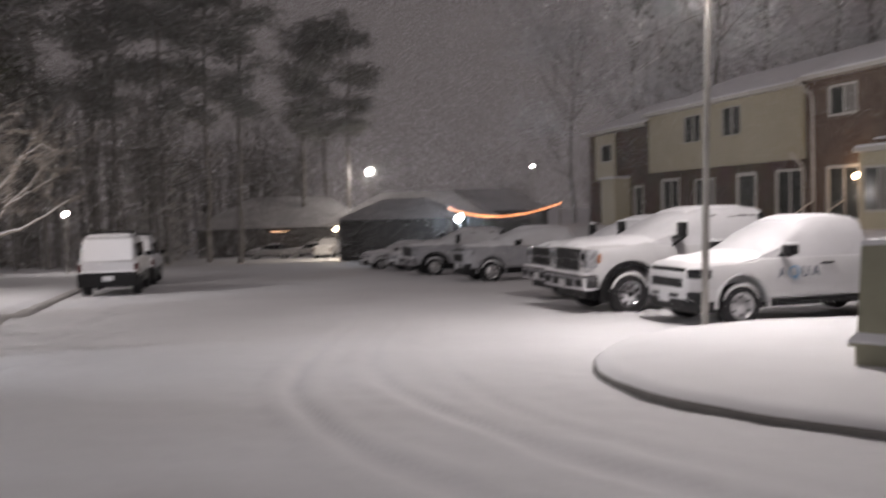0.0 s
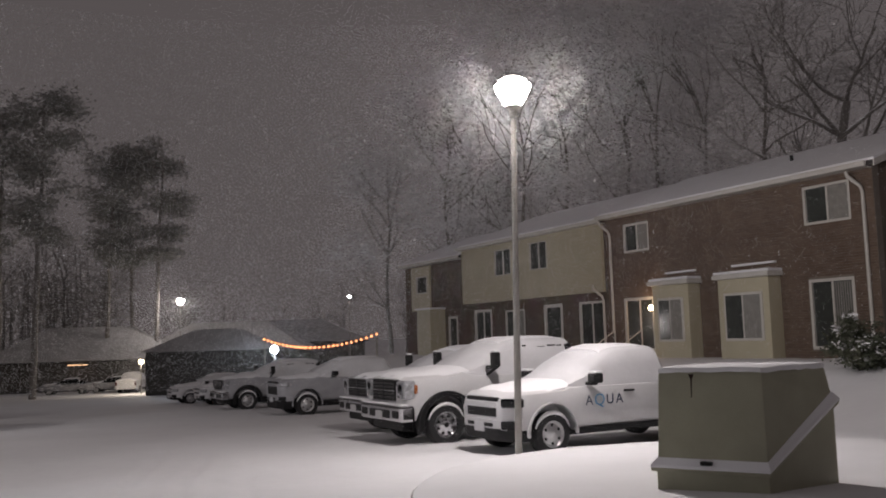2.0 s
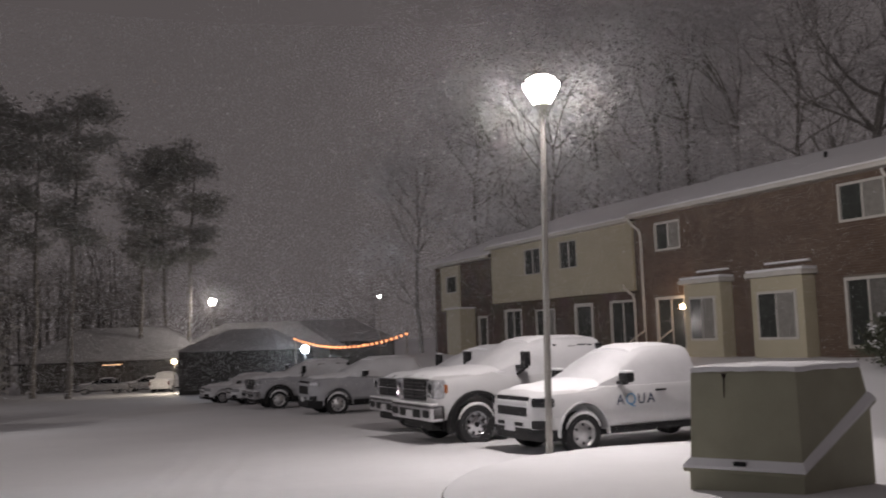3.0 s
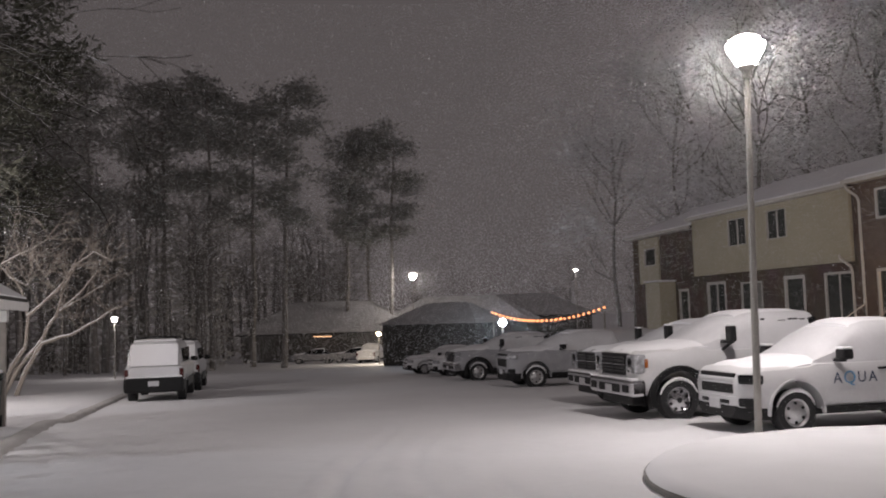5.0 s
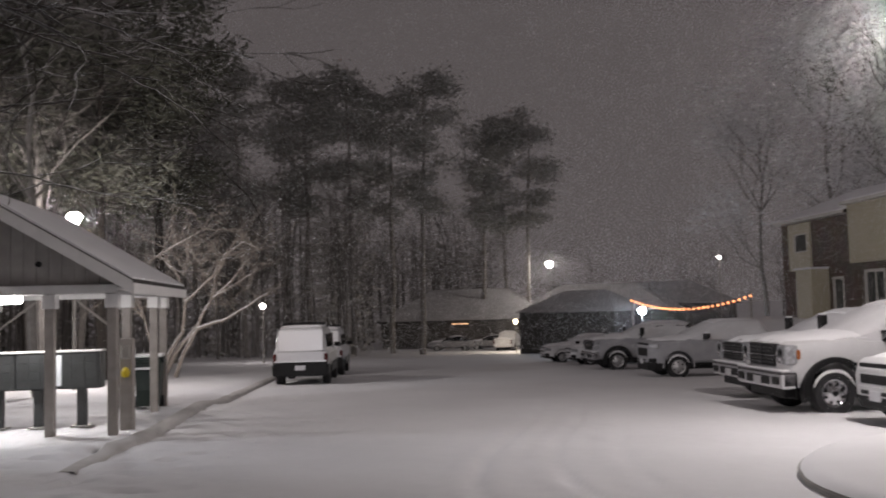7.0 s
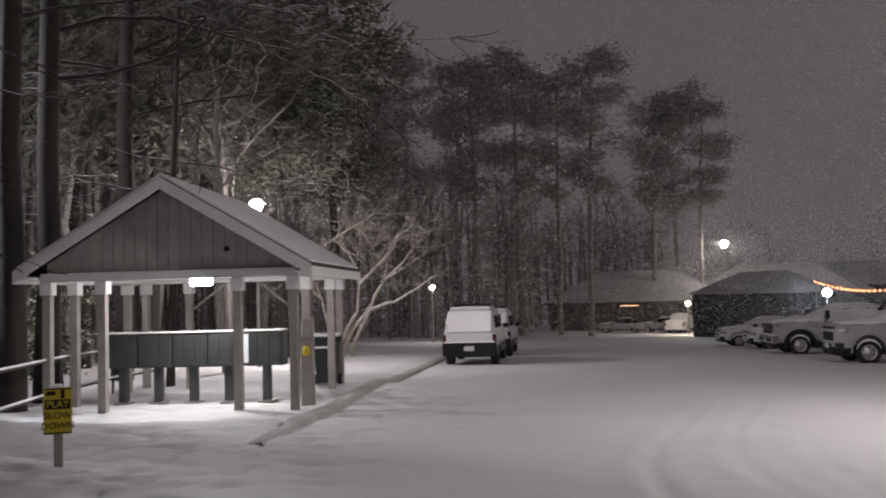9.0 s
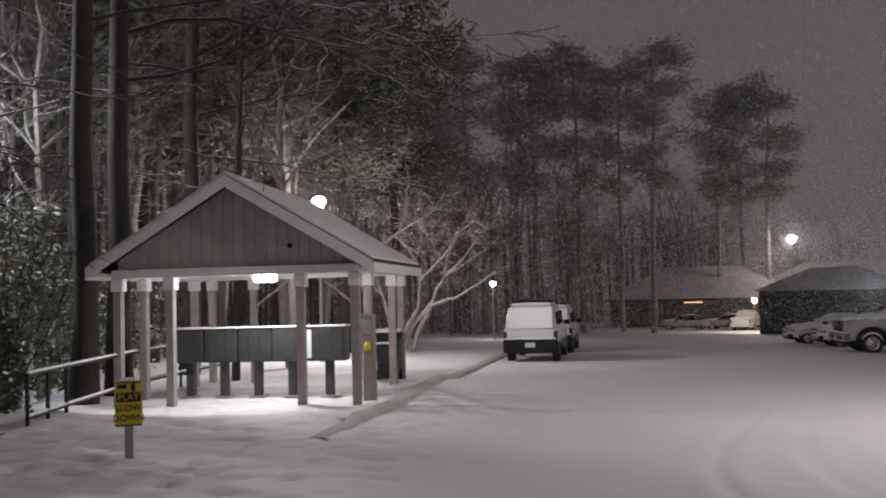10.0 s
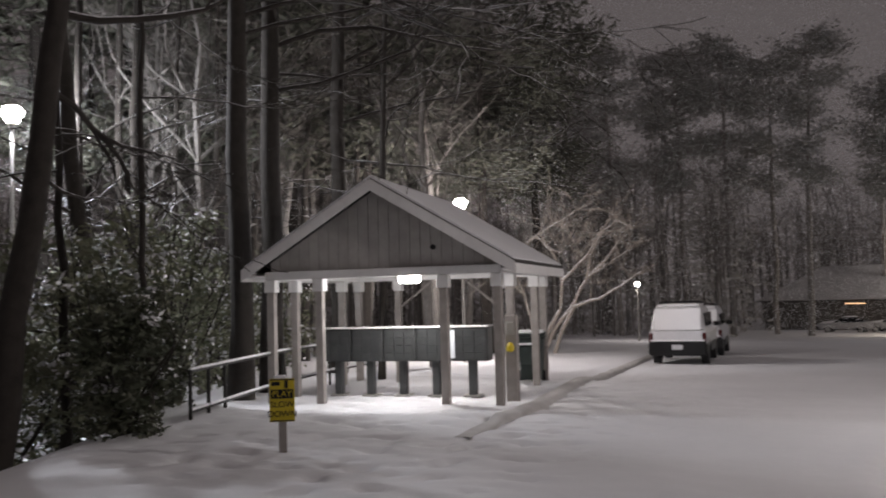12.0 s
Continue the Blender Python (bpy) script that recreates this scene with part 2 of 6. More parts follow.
def ground():
    xs = sorted([v for v in axis_lines(-900, 900, -26, 24, 0.3) if not -12 < v < 2.6] + list(np.arange(-12, -4.6, 0.12)) + list(np.arange(-4.6, 2.6, 0.07)))
    ys = sorted([v for v in axis_lines(-300, 1500, -6, 46, 0.3) if not 4.5 < v < 24] + list(np.arange(4.5, 18, 0.11)) + list(np.arange(18, 24, 0.18)))
    verts, faces = [], []
    # wheel tracks that bend through the lot, as x at a given y
    along = [2.0, 5.2, 6.2, 7.2, 8.2, 9.4, 11.0, 13.0, 16.0, 20.0, 26.0]
    ruts = [np.interp(ys, along, xr, left=99, right=99) for xr in (
        [4.6, -0.2, -1.05, -1.6, -2.05, -2.45, -2.72, -2.85, -3.05, -3.5, -4.6],
        [6.0, 1.15, 0.3, -0.3, -0.85, -1.4, -1.85, -2.1, -2.2, -2.6, -3.6],
        [7.0, 1.95, 1.05, 0.35, -0.15, -0.55, -0.95, -1.2, -1.4, -1.8, -2.8])]
    # single footprints in two trails past the sign, and scuffs by the kerb
    rg, prints = random.Random(41), []
    for (ax, ay), (bx, by), n in (((-8.6, 5.6), (-6.2, 11.6), 17), ((-9.6, 8.0), (-6.4, 8.6), 10), ((-7.4, 12.2), (-9.0, 19.0), 22), ((-6.4, 12.0), (-10.5, 23.0), 30)):
        for k in range(n):
            f = k / n
            prints.append((ax + (bx - ax) * f + rg.uniform(-0.28, 0.28), ay + (by - ay) * f + rg.uniform(-0.2, 0.2), rg.uniform(0.13, 0.2), rg.uniform(0.04, 0.08)))
    for j, y in enumerate(ys):
        close = [p for p in prints if abs(p[1] - y) < 0.35]
        for x in xs:
            z = ground_z(x, y)
            for px, py, pr, pd in close:
                if abs(px - x) < 0.3:
                    z -= pd * smoothstep(pr, pr * 0.4, math.hypot((px - x) * 1.3, py - y))
            if 2 < y < 26 and -6 < x < 8:
                for k, r in enumerate(ruts):
                    d = abs(x - r[j]) / (1.0 + 6 * max(0, 7 - y) * 0.12)
                    deep = (0.045, 0.035, 0.028)[k] * smoothstep(26, 12, y) * (0.75 + 0.5 * noise.noise((x, y * 1.2, k)))
                    z += deep * (0.35 * smoothstep(0.24, 0.13, abs(d - 0.16)) - smoothstep(0.14, 0.05, d))
            if -30 < x < 30 and -8 < y < 60:
                z += 0.018 * noise.noise((x * 0.8, y * 0.8, 0)) + 0.012 * noise.noise((x * 3, y * 3, 4))
                # trodden snow near the shelter
                w = smoothstep(6, 2, abs((x + 7) * 0.83 + (y - 10) * 0.5 + 1.0)) * smoothstep(3, 6, y) * smoothstep(26, 18, y)
                w *= smoothstep(-4.0, -6.5, x)
                z -= 0.11 * w * smoothstep(0.2, 0.5, noise.noise((x * 4.2, y * 3.0, 9))) + 0.02 * w * noise.noise((x * 7, y * 5, 5))
            verts.append((x, y, z))
    nx = len(xs)
    for j in range(len(ys) - 1):
        for i in range(nx - 1):
            a = j * nx + i
            faces.append((a, a + 1, a + 1 + nx, a + nx))
    me = bpy.data.meshes.new("ground")
    me.from_pydata(verts, [], faces)
    me.materials.append(LOT)
    me.shade_smooth()
    tagged(new("ground", me), "snow-covered car park sloping gently down", "ground", kind="structure")


ground()


# ---------------- raised island with a kerb ----------------
def island():
    bm, kb = bmesh.new(), bmesh.new()

    def rim(a, grow):
        c, s = math.cos(a), math.sin(a)
        return 5.5 + (4.6 + grow) * c, 9.9 + ((4.9 if s > 0 else 4.15) + grow) * s
    n, rings = 96, []
    for grow, dz in ((0.0, 0.07), (-0.06, 0.12), (-0.2, 0.15), (-0.8, 0.19), (-2.0, 0.2), (-3.6, 0.2)):
        ring = []
        for k in range(n):
            x, y = rim(2 * math.pi * k / n, grow)
            ring.append(bm.verts.new((x, y, ground_z(x, y) + dz + 0.015 * noise.noise((x * 1.5, y * 1.5, 2)))))
        rings.append(ring)
    for a, b in zip(rings, rings[1:]):
        for k in range(n):
            bm.faces.new((a[k], a[(k + 1) % n], b[(k + 1) % n], b[k]))
    bm.faces.new(rings[-1])
    me = mesh_of(bm, "island_snow", SNOW, True)
    top = tagged(new("island", me), "kerbed island under smooth fresh snow", "island", kind="structure")
    rings = []
    for grow, dz in ((0.03, -0.1), (0.02, 0.055), (-0.02, 0.08), (-0.15, 0.08)):
        ring = []
        for k in range(n):
            x, y = rim(2 * math.pi * k / n, grow)
            ring.append(kb.verts.new((x, y, ground_z(x, y) + dz)))
        rings.append(ring)
    for a, b in zip(rings, rings[1:]):
        for k in range(n):
            kb.faces.new((a[k], a[(k + 1) % n], b[(k + 1) % n], b[k]))
    part("kerb", kb, CONCRETE, top, "dark wet concrete kerb")


island()


# ---------------- lamp posts ----------------
def street_lamp(x, y, height, watts, base=0.0, lean=(0, 0), glow=LAMPGLASS, color=(1.0, 0.90, 0.88), label="", size=1.0):
    g = ground_z(x, y) + base
    t = empty("street_lamp", pose(x, y, g), label or "tall plain metal post with a lit lantern", "street lamp", "street lamps")
    h = height
    part("pole", tube([(0, 0, -0.1), (lean[0] / 2, lean[1] / 2, h / 2), (lean[0], lean[1], h - 0.25)], [0.058, 0.053, 0.042], 14), GALV, t, smooth=True)
    m = Matrix.Translation((lean[0], lean[1], h)) @ Matrix.Diagonal((size, size, size, 1))
    part("collar", lathe([(0.055, -0.42), (0.075, -0.4), (0.075, -0.3), (0.13, -0.24), (0.14, -0.22)]), GALV, t, "metal lamp collar", m, True)
    ob = part("globe", lathe([(0.13, -0.22), (0.22, -0.07), (0.29, 0.06), (0.30, 0.12), (0.24, 0.2), (0.13, 0.26), (0.04, 0.28)], sides=20), glow, t, "glowing white lantern", m, True)
    ob.visible_shadow = False
    part("cap", lathe([(0.31, 0.125), (0.32, 0.145), (0.27, 0.165)], sides=20), BLACK, t, "thin dark rim", m, True)
    lamp("street_light", (x + lean[0], y + lean[1], g + h + 0.05), watts, color, 0.25)
    return t


street_lamp(2.95, 14.02, 5.78, 1680, 0.17, (0.13, 0.0), label="tall galvanised post with a bright white lantern")
street_lamp(-14.4, 89.8, 8.25, 620, glow=FARGLASS, size=1.38, label="distant street lamp with a bright round head")
street_lamp(-18.14, 22.70, 5.15, 1600, glow=FARGLASS, size=0.78, label="street lamp shining over the shelter roof")
street_lamp(-20.2, 9.1, 7.75, 2800, glow=FARGLASS, size=0.85, color=(0.9, 0.92, 1.0), label="street lamp among bare trees by the creek")
street_lamp(-25.4, 48.8, 3.4, 200, glow=FARGLASS, size=0.6, label="small lamp in the far woods")
street_lamp(2.03, 85, 8.1, 300, glow=FARGLASS, size=0.6, label="small distant street lamp")


# ---------------- pad-mounted utility cabinet ----------------
def utility_cabinet():
    g = ground_z(4.2, 8.9) + 0.17
    a = Vector((4.2, 8.28, 0))
    u = Vector((-0.76, 0.65, 0)).normalized()            # along the front
    w = Vector((0.90, 0.44, 0)).normalized()             # along the side
    t = empty("utility_cabinet", pose(a.x, a.y, g), "olive green metal utility cabinet capped with snow", "utility cabinet")
    L, D, top, lip = 1.12, 1.12, 1.10 - g, 0.12 - g

    def solid(rings):
        bm = bmesh.new()
        rs = [[bm.verts.new(p) for p in r] for r in rings]
        for r1, r2 in zip(rs, rs[1:]):
            for k in range(len(r1)):
                bm.faces.new((r1[k], r1[(k + 1) % len(r1)], r2[(k + 1) % len(r1)], r2[k]))
        bm.faces.new(rs[0][::-1])
        bm.faces.new(rs[-1])
        return bm

    def corners(z, s, zb=None):
        o = (u * L + w * D) / 2
        return [o + (c - o) * s + Vector((0, 0, zz)) for c, zz in ((Vector(), z), (u * L, z), (u * L + w * D, z if zb is None else zb), (w * D, z if zb is None else zb))]
    part("base", solid([corners(-0.05, 1.0), corners(lip - 0.01, 1.0, lip + 0.62)]), OLIVE, t)
    hood = part("hood", solid([corners(lip, 0.985, lip + 0.66), corners(top - 0.03, 0.93), corners(top, 0.91)]), OLIVE, t)
    bm = solid([corners(lip - 0.03, 1.06, lip + 0.60), corners(lip + 0.0, 1.07, lip + 0.63), corners(lip + 0.012, 1.05, lip + 0.642)])
    part("lip", bm, OLIVE, t)
    # snow caught along the lip and on the top
    bm = solid([corners(lip + 0.006, 1.075, lip + 0.636), corners(lip + 0.035, 1.07, lip + 0.665), corners(lip + 0.105, 0.99, lip + 0.725)])
    part("lip_snow", bm, SNOW, t, "snow along the sloping lip")
    bm = bmesh.new()
    ns, rings = 10, []
    for k, (s, dz) in enumerate(((0.93, -0.005), (0.935, 0.02), (0.91, 0.045), (0.8, 0.06), (0.5, 0.068))):
        c = corners(top + dz, s)
        ring = []
        for i in range(4):
            for j in range(ns):
                p = c[i].lerp(c[(i + 1) % 4], j / ns)
                ring.append(bm.verts.new(p + Vector((0, 0, (0.012 if k else 0.02) * noise.noise(p * 6)))))
        rings.append(ring)
    for r1, r2 in zip(rings, rings[1:]):
        for k in range(4 * ns):
            bm.faces.new((r1[k], r1[(k + 1) % (4 * ns)], r2[(k + 1) % (4 * ns)], r2[k]))
    bm.faces.new(rings[-1])
    part("top_snow", bm, SNOW, t, "rounded cap of snow", smooth=True)
    # latch and a rust streak on the front
    out = Vector((-w.x, -w.y, 0)) * 0.012
    p = u * L * 0.52
    bm = bmesh.new()
    add_box(bm, (-0.06, -0.035, -0.02), (0.06, 0.02, 0.02), 0.008, Matrix.Translation(p + out * 3 + Vector((0, 0, lip + 0.07))) @ Matrix.Rotation(math.atan2(u.y, u.x), 4, "Z"))
    part("latch", bm, BLACK, t, "dark latch in the snow")
    bm = bmesh.new()
    p = u * L * 0.63 + Vector((w.x, w.y, 0)) * 0.055
    vs = [bm.verts.new(p + out * 5.2 + u * du + Vector((-w.x * dz * 0.05, -w.y * dz * 0.05, top - 0.02 - dz))) for du, dz in ((-0.03, 0), (0.03, 0), (0.008, 0.05), (0.004, 0.24), (-0.006, 0.24), (-0.01, 0.05))]
    f = bm.faces.new(vs)
    bmesh.ops.solidify(bm, geom=[f], thickness=0.004)
    part("rust_streak", bm, RUST, t, "dark rust streak")


utility_cabinet()


# ---------------- pickup trucks ----------------
def wheel(parent, x, y, r, width, side, rim=STEEL, snowy=True, bolts=6):
    """A wheel as a part with its tyre, rim, hub and the snow that lies on it."""
    bm = lathe([(r * 0.62, -width / 2), (r * 0.93, -width / 2), (r, -width * 0.36), (r, width * 0.36), (r * 0.93, width / 2), (r * 0.62, width / 2), (r * 0.6, width * 0.2)], "Y", 36)
    w = part("wheel", bm, RUBBER, parent, "", pose(x, y, r - 0.03), True)
    s = side
    d = lathe([(r * 0.62, 0.0), (r * 0.64, width * 0.47), (r * 0.56, width * 0.44), (r * 0.5, width * 0.30), (r * 0.28, width * 0.36), (r * 0.2, width * 0.45), (r * 0.05, width * 0.47)], "Y", 32)
    if s < 0:
        bmesh.ops.scale(d, vec=(1, -1, 1), verts=d.verts)
    part("rim", d, rim, w, "", smooth=True)
    for k in range(bolts):
        a = 2 * math.pi * (k + 0.5) / bolts
        bm = lathe([(r * 0.072, 0), (r * 0.072, width * 0.03)], "Y", 10)
        part("vent_hole", bm, BLACK, w, "", Matrix.Translation((r * 0.42 * math.cos(a), s * width * 0.335, r * 0.42 * math.sin(a))))
    bm = lathe([(r * 0.13, 0), (r * 0.13, width * 0.06), (r * 0.08, width * 0.09)], "Y", 12)
    part("hub", bm, BLACK if bolts > 6 else rim, w, "", Matrix.Translation((0, s * width * 0.44, 0)))
    if snowy:
        bm = bmesh.new()
        pts, rad = [], []
        for k in range(15):
            a = radians(18 + 144 * k / 14)
            pts.append((r * 0.985 * math.cos(a), s * width * 0.42, r * 0.985 * math.sin(a)))
            rad.append(0.012 + 0.028 * math.sin(math.pi * k / 14))
        part("wheel_snow", add_tube(bm, pts, rad, 8), SNOW, w, "snow on the tread")
    return w


def pickup(m, label, spec):
    """A pickup, nose along +x, its left side at +y, front axle over the origin."""
    S = dict(w=0.93, front=0.87, base=3.26, rear=1.15, sill=0.42, belt=1.14, hood=1.08, cowl=-0.42, roof0=-1.4, roof1=-2.4, cab1=-2.68, top=1.78, r=0.37,
             tyre=0.25, body=PAINT, snow=0.05, black=BLACK, grille="wide", big=False, bolts=6, cover=DUSTED, rim=STEEL, bed=True, amber=False, mir=-0.55)
    S.update(spec)
    w, r, belt, sill, hood = S["w"], S["r"], S["belt"], S["sill"], S["hood"]
    x1, x0 = S["front"], -S["base"] - S["rear"]
    t = empty("pickup_truck" if S["bed"] else "parked_car", m, label, "pickup truck" if S["bed"] else "car", "parked vehicles")
    # lower body with wheel arches cut out

    def half(z1, ww, dz=0.0):
        return [(ww * 0.90, sill - 0.04 + dz), (ww * 0.985, sill + 0.08 + dz), (ww, (sill + z1) / 2), (ww * 0.985, z1 - 0.14), (ww * 0.94, z1 - 0.04), (ww * 0.84, z1), (0, z1 + 0.03)]
    nose = 0.0 if S["big"] else 1.0
    st = [(x1, hood - 0.22, 0.80 - 0.12 * nose, 0.10), (x1 - 0.05, hood - 0.10, 0.88 - 0.10 * nose, 0.06), (x1 - 0.2, hood - 0.03, 0.96 - 0.06 * nose, 0.0), (x1 - 0.42, hood - 0.01, 0.99, 0.0), (0.1, hood, 1.0, 0), (-0.3, hood + 0.02, 1.0, 0), (S["cowl"], hood + 0.06, 1.0, 0),
          (S["cowl"] - 0.3, belt, 1.0, 0), (S["cab1"], belt, 1.0, 0), (S["cab1"] - 0.05, belt, 0.985, 0), (x0 + 0.25, belt, 0.985, 0), (x0 + 0.04, belt - 0.02, 0.97, 0.02), (x0, belt - 0.06, 0.94, 0.04)]
    me = mesh_of(loft([(x, half(z, w * k, dz)) for x, z, k, dz in st]), "body", S["body"], False)
    cut = []
    for ax in (0, -S["base"]):
        for s in (1, -1):
            c = lathe([(r * 1.33, -0.21), (r * 1.33, 0.21)], "Y", 30)
            bmesh.ops.translate(c, verts=c.verts, vec=(ax, s * (w - 0.13), r + 0.0))
            cut.append(c)
    me = carve(me, cut, BLACK)
    me.shade_smooth()
    me.set_sharp_from_angle(angle=radians(32))
    part("body", me, None, t)
    for ax in (0, -S["base"]):
        for s in (1, -1):
            if S["big"]:
                # a heavy black flare stands proud of the wing
                turns = range(-16, 197, 12)
                pts = [(ax + r * 1.56 * math.cos(radians(a)), r + r * 1.54 * math.sin(radians(a))) for a in turns]
                inner = [(ax + r * 1.28 * math.cos(radians(a)), r + r * 1.28 * math.sin(radians(a))) for a in turns]
                part("wheel_flare", prism(pts + inner[::-1], s * (w - 0.08), s * (w + 0.075)), S["black"], t, "thick black wheel flare")
            else:
                pts = [(ax + r * 1.40 * math.cos(radians(a)), r + r * 1.40 * math.sin(radians(a))) for a in range(-6, 187, 12)]
                inner = [(ax + r * 1.32 * math.cos(radians(a)), r + r * 1.32 * math.sin(radians(a))) for a in range(-6, 187, 12)]
                part("arch_lip", prism(pts + inner[::-1], s * (w - 0.05), s * (w + 0.022)), S["body"], t)
            wheel(t, ax, s * (w - S["tyre"] / 2 - 0.015), r, S["tyre"], s, S["rim"], True, S["bolts"])
    part("chassis", box((x0 + 0.2, -w * 0.8, 0.28), (x1 - 0.25, w * 0.8, sill + 0.1)), BLACK, t, "dark underside")
    # greenhouse
    top = S["top"]

    def g(x, z, k):
        return (x, [(w * 0.93 * k, belt - 0.06), (w * 0.92 * k, belt + 0.02), (w * (0.92 * k - 0.06 * (z - belt)), belt + (z - belt) * 0.5), (w * (0.90 * k - 0.20 * (z - belt)), z - 0.09), (w * (0.80 * k - 0.2 * (z - belt)), z - 0.015), (0, z + 0.02)])
    c0, r0, r1, c1 = S["cowl"], S["roof0"], S["roof1"], S["cab1"]
    secs = [g(c0 + 0.02, belt + 0.02, 0.97), g(c0 + (r0 - c0) * 0.5, belt + (top - belt) * 0.56, 0.99), g(r0, top - 0.05, 1), g(r0 - 0.25, top, 1), g(r1, top, 1), g(r1 - 0.12, top - 0.05, 1), g(c1, belt + 0.02, 0.98)]
    part("cab", loft(secs), S["cover"], t, "cab with windows under a skin of snow", smooth=True)
    # snow on bonnet, roof, bed
    sn = S["snow"]

    def blanket(xs, zf, wf, name, txt):
        rows = []
        for i, x in enumerate(xs):
            e = min(i, len(xs) - 1 - i)
            th = sn * (0.25, 0.8, 1.0)[min(e, 2)]
            row = []
            n = 12
            for k in range(n + 1):
                u = -1 + 2 * k / n
                edge = 1 - abs(u) ** 5
                row.append((x, u * wf(x), zf(x) + th * (0.15 + 0.85 * edge) - 0.085 * abs(u) ** 4 + 0.012 * noise.noise((x * 3, u * 3, 1))))
            rows.append(row)
        bm = bmesh.new()
        up = [[bm.verts.new(p) for p in r_] for r_ in rows]
        dn = [[bm.verts.new((p[0], p[1] * 0.985, p[2] - th - 0.06)) for p in r_] for r_ in rows]
        n = len(up[0])
        for a, b in zip(range(len(up)), range(1, len(up))):
            for k in range(n - 1):
                bm.faces.new((up[a][k], up[a][k + 1], up[b][k + 1], up[b][k]))
                bm.faces.new((dn[a][k], dn[b][k], dn[b][k + 1], dn[a][k + 1]))
            bm.faces.new((up[a][0], up[b][0], dn[b][0], dn[a][0]))
            bm.faces.new((up[a][-1], dn[a][-1], dn[b][-1], up[b][-1]))
        for a in (0, len(up) - 1):
            for k in range(n - 1):
                bm.faces.new((up[a][k], dn[a][k], dn[a][k + 1], up[a][k + 1]))
        part(name, bm, SNOW, t, txt, smooth=True)
    xs = [x1 - 0.10 - i * (x1 - 0.10 - c0 + 0.3) / 11 for i in range(12)]
    blanket(xs, lambda x: hood + 0.03 + 0.08 * smoothstep(0.3, c0, x) - (0.09 if S['big'] else 0.13) * smoothstep(x1 - 0.5, x1 - 0.05, x), lambda x: w * (0.90 - (0.12 if S['big'] else 0.25) * smoothstep(x1 - 0.5, x1, x)), "bonnet_snow", "smooth snow over the bonnet")
    xs = [r0 + 0.10 - i * (r0 + 0.10 - r1 + 0.04) / 7 for i in range(8)]
    blanket(xs, lambda x: top - 0.045 * smoothstep(r0 - 0.2, r0 + 0.12, x), lambda x: w * (0.80 - 0.2 * (top - belt)), "roof_snow", "thick snow on the roof")
    if S["bed"]:
        xs = [c1 - 0.03 - i * (c1 - 0.03 - x0 - 0.03) / 7 for i in range(8)]
        blanket(xs, lambda x: belt + 0.09, lambda x: w * 0.9, "bed_snow", "snow filling the bed")
    # front end
    big = S["big"]
    gz0, gz1, gw = (sill + 0.33, hood - 0.07, w * 0.56) if big else (sill + 0.25, hood - 0.09, w * 0.56)
    fx = x1 - 0.03
    if big:
        part("grille", box((fx - 0.08, -gw, gz0), (fx + 0.055, gw, gz1), 0.03), BLACK, t, "tall black grille")
        for f in (0.18, 0.34, 0.5, 0.66, 0.82):
            part("grille_bar", box((fx - 0.04, -gw + 0.03, gz0 + (gz1 - gz0) * f - 0.014), (fx + 0.068, gw - 0.03, gz0 + (gz1 - gz0) * f + 0.014), 0.006), CHROME if f == 0.5 else GRILLE, t, "grille slat")
        part("grille_bar", box((fx - 0.04, -gw, gz0 - 0.035), (fx + 0.075, gw, gz0 + 0.02), 0.012), CHROME, t, "chrome grille bar")
        part("grille_bar", box((fx - 0.04, -0.035, gz0), (fx + 0.078, 0.035, gz1), 0.012), GRILLE, t, "dark upright grille bar")
        for s in (1, -1):
            hl = part("headlight", box((fx - 0.22, s * (gw + 0.01), gz0 + 0.05), (fx + 0.045, s * (w * 0.965), gz1 - 0.01), 0.05), LENS, t, "large clear headlight")
            for dz in (0.13, 0.27):
                part("reflector", lathe([(0.075, 0.0), (0.08, 0.012), (0.05, 0.02), (0.03, 0.012)], "Y", 16), CHROME if dz < 0.2 else DARKGLASS, hl, "round lamp behind the lens",
                     Matrix.Translation((fx + 0.045, s * (gw + w * 0.965) / 2, gz0 + dz)) @ Matrix.Rotation(radians(-90), 4, "Z"))
            if S["amber"]:
                part("indicator", box((fx - 0.24, s * (w * 0.95), gz0 + 0.16), (fx - 0.17, s * (w * 0.985), gz1 - 0.1), 0.01), AMBER, t, "amber indicator")
            part("fog_lamp", box((x1 + 0.02, s * w * 0.62, sill + 0.02), (x1 + 0.145, s * w * 0.9, sill + 0.17), 0.02), BLACK, t, "dark fog lamp recess")
        part("bumper", box((x1 - 0.2, -w * 1.0, sill - 0.06), (x1 + 0.13, w * 1.0, sill + 0.27), 0.06), CHROME, t, "chrome bumper dusted with snow")
        part("bumper_intake", box((x1, -w * 0.5, sill + 0.0), (x1 + 0.14, w * 0.5, sill + 0.17), 0.02), BLACK, t, "dark bumper intake")
        part("air_dam", box((x1 - 0.3, -w * 0.72, 0.3), (x1 - 0.04, w * 0.72, sill - 0.03), 0.03), BLACK, t, "black air dam")
        part("bumper_snow", box((x1 - 0.05, -w * 0.98, sill + 0.262), (x1 + 0.115, w * 0.98, sill + 0.295), 0.015), SNOW, t, "snow on the bumper")
    else:
        part("upper_grille", box((fx - 0.15, -gw, gz1 - 0.07), (fx + 0.03, gw, gz1 + 0.0), 0.02), BLACK, t, "black upper grille")
        part("badge_bar", box((fx - 0.12, -gw, gz1 - 0.155), (fx + 0.05, gw, gz1 - 0.075), 0.025), S["body"], t, "body-coloured grille bar with snow")
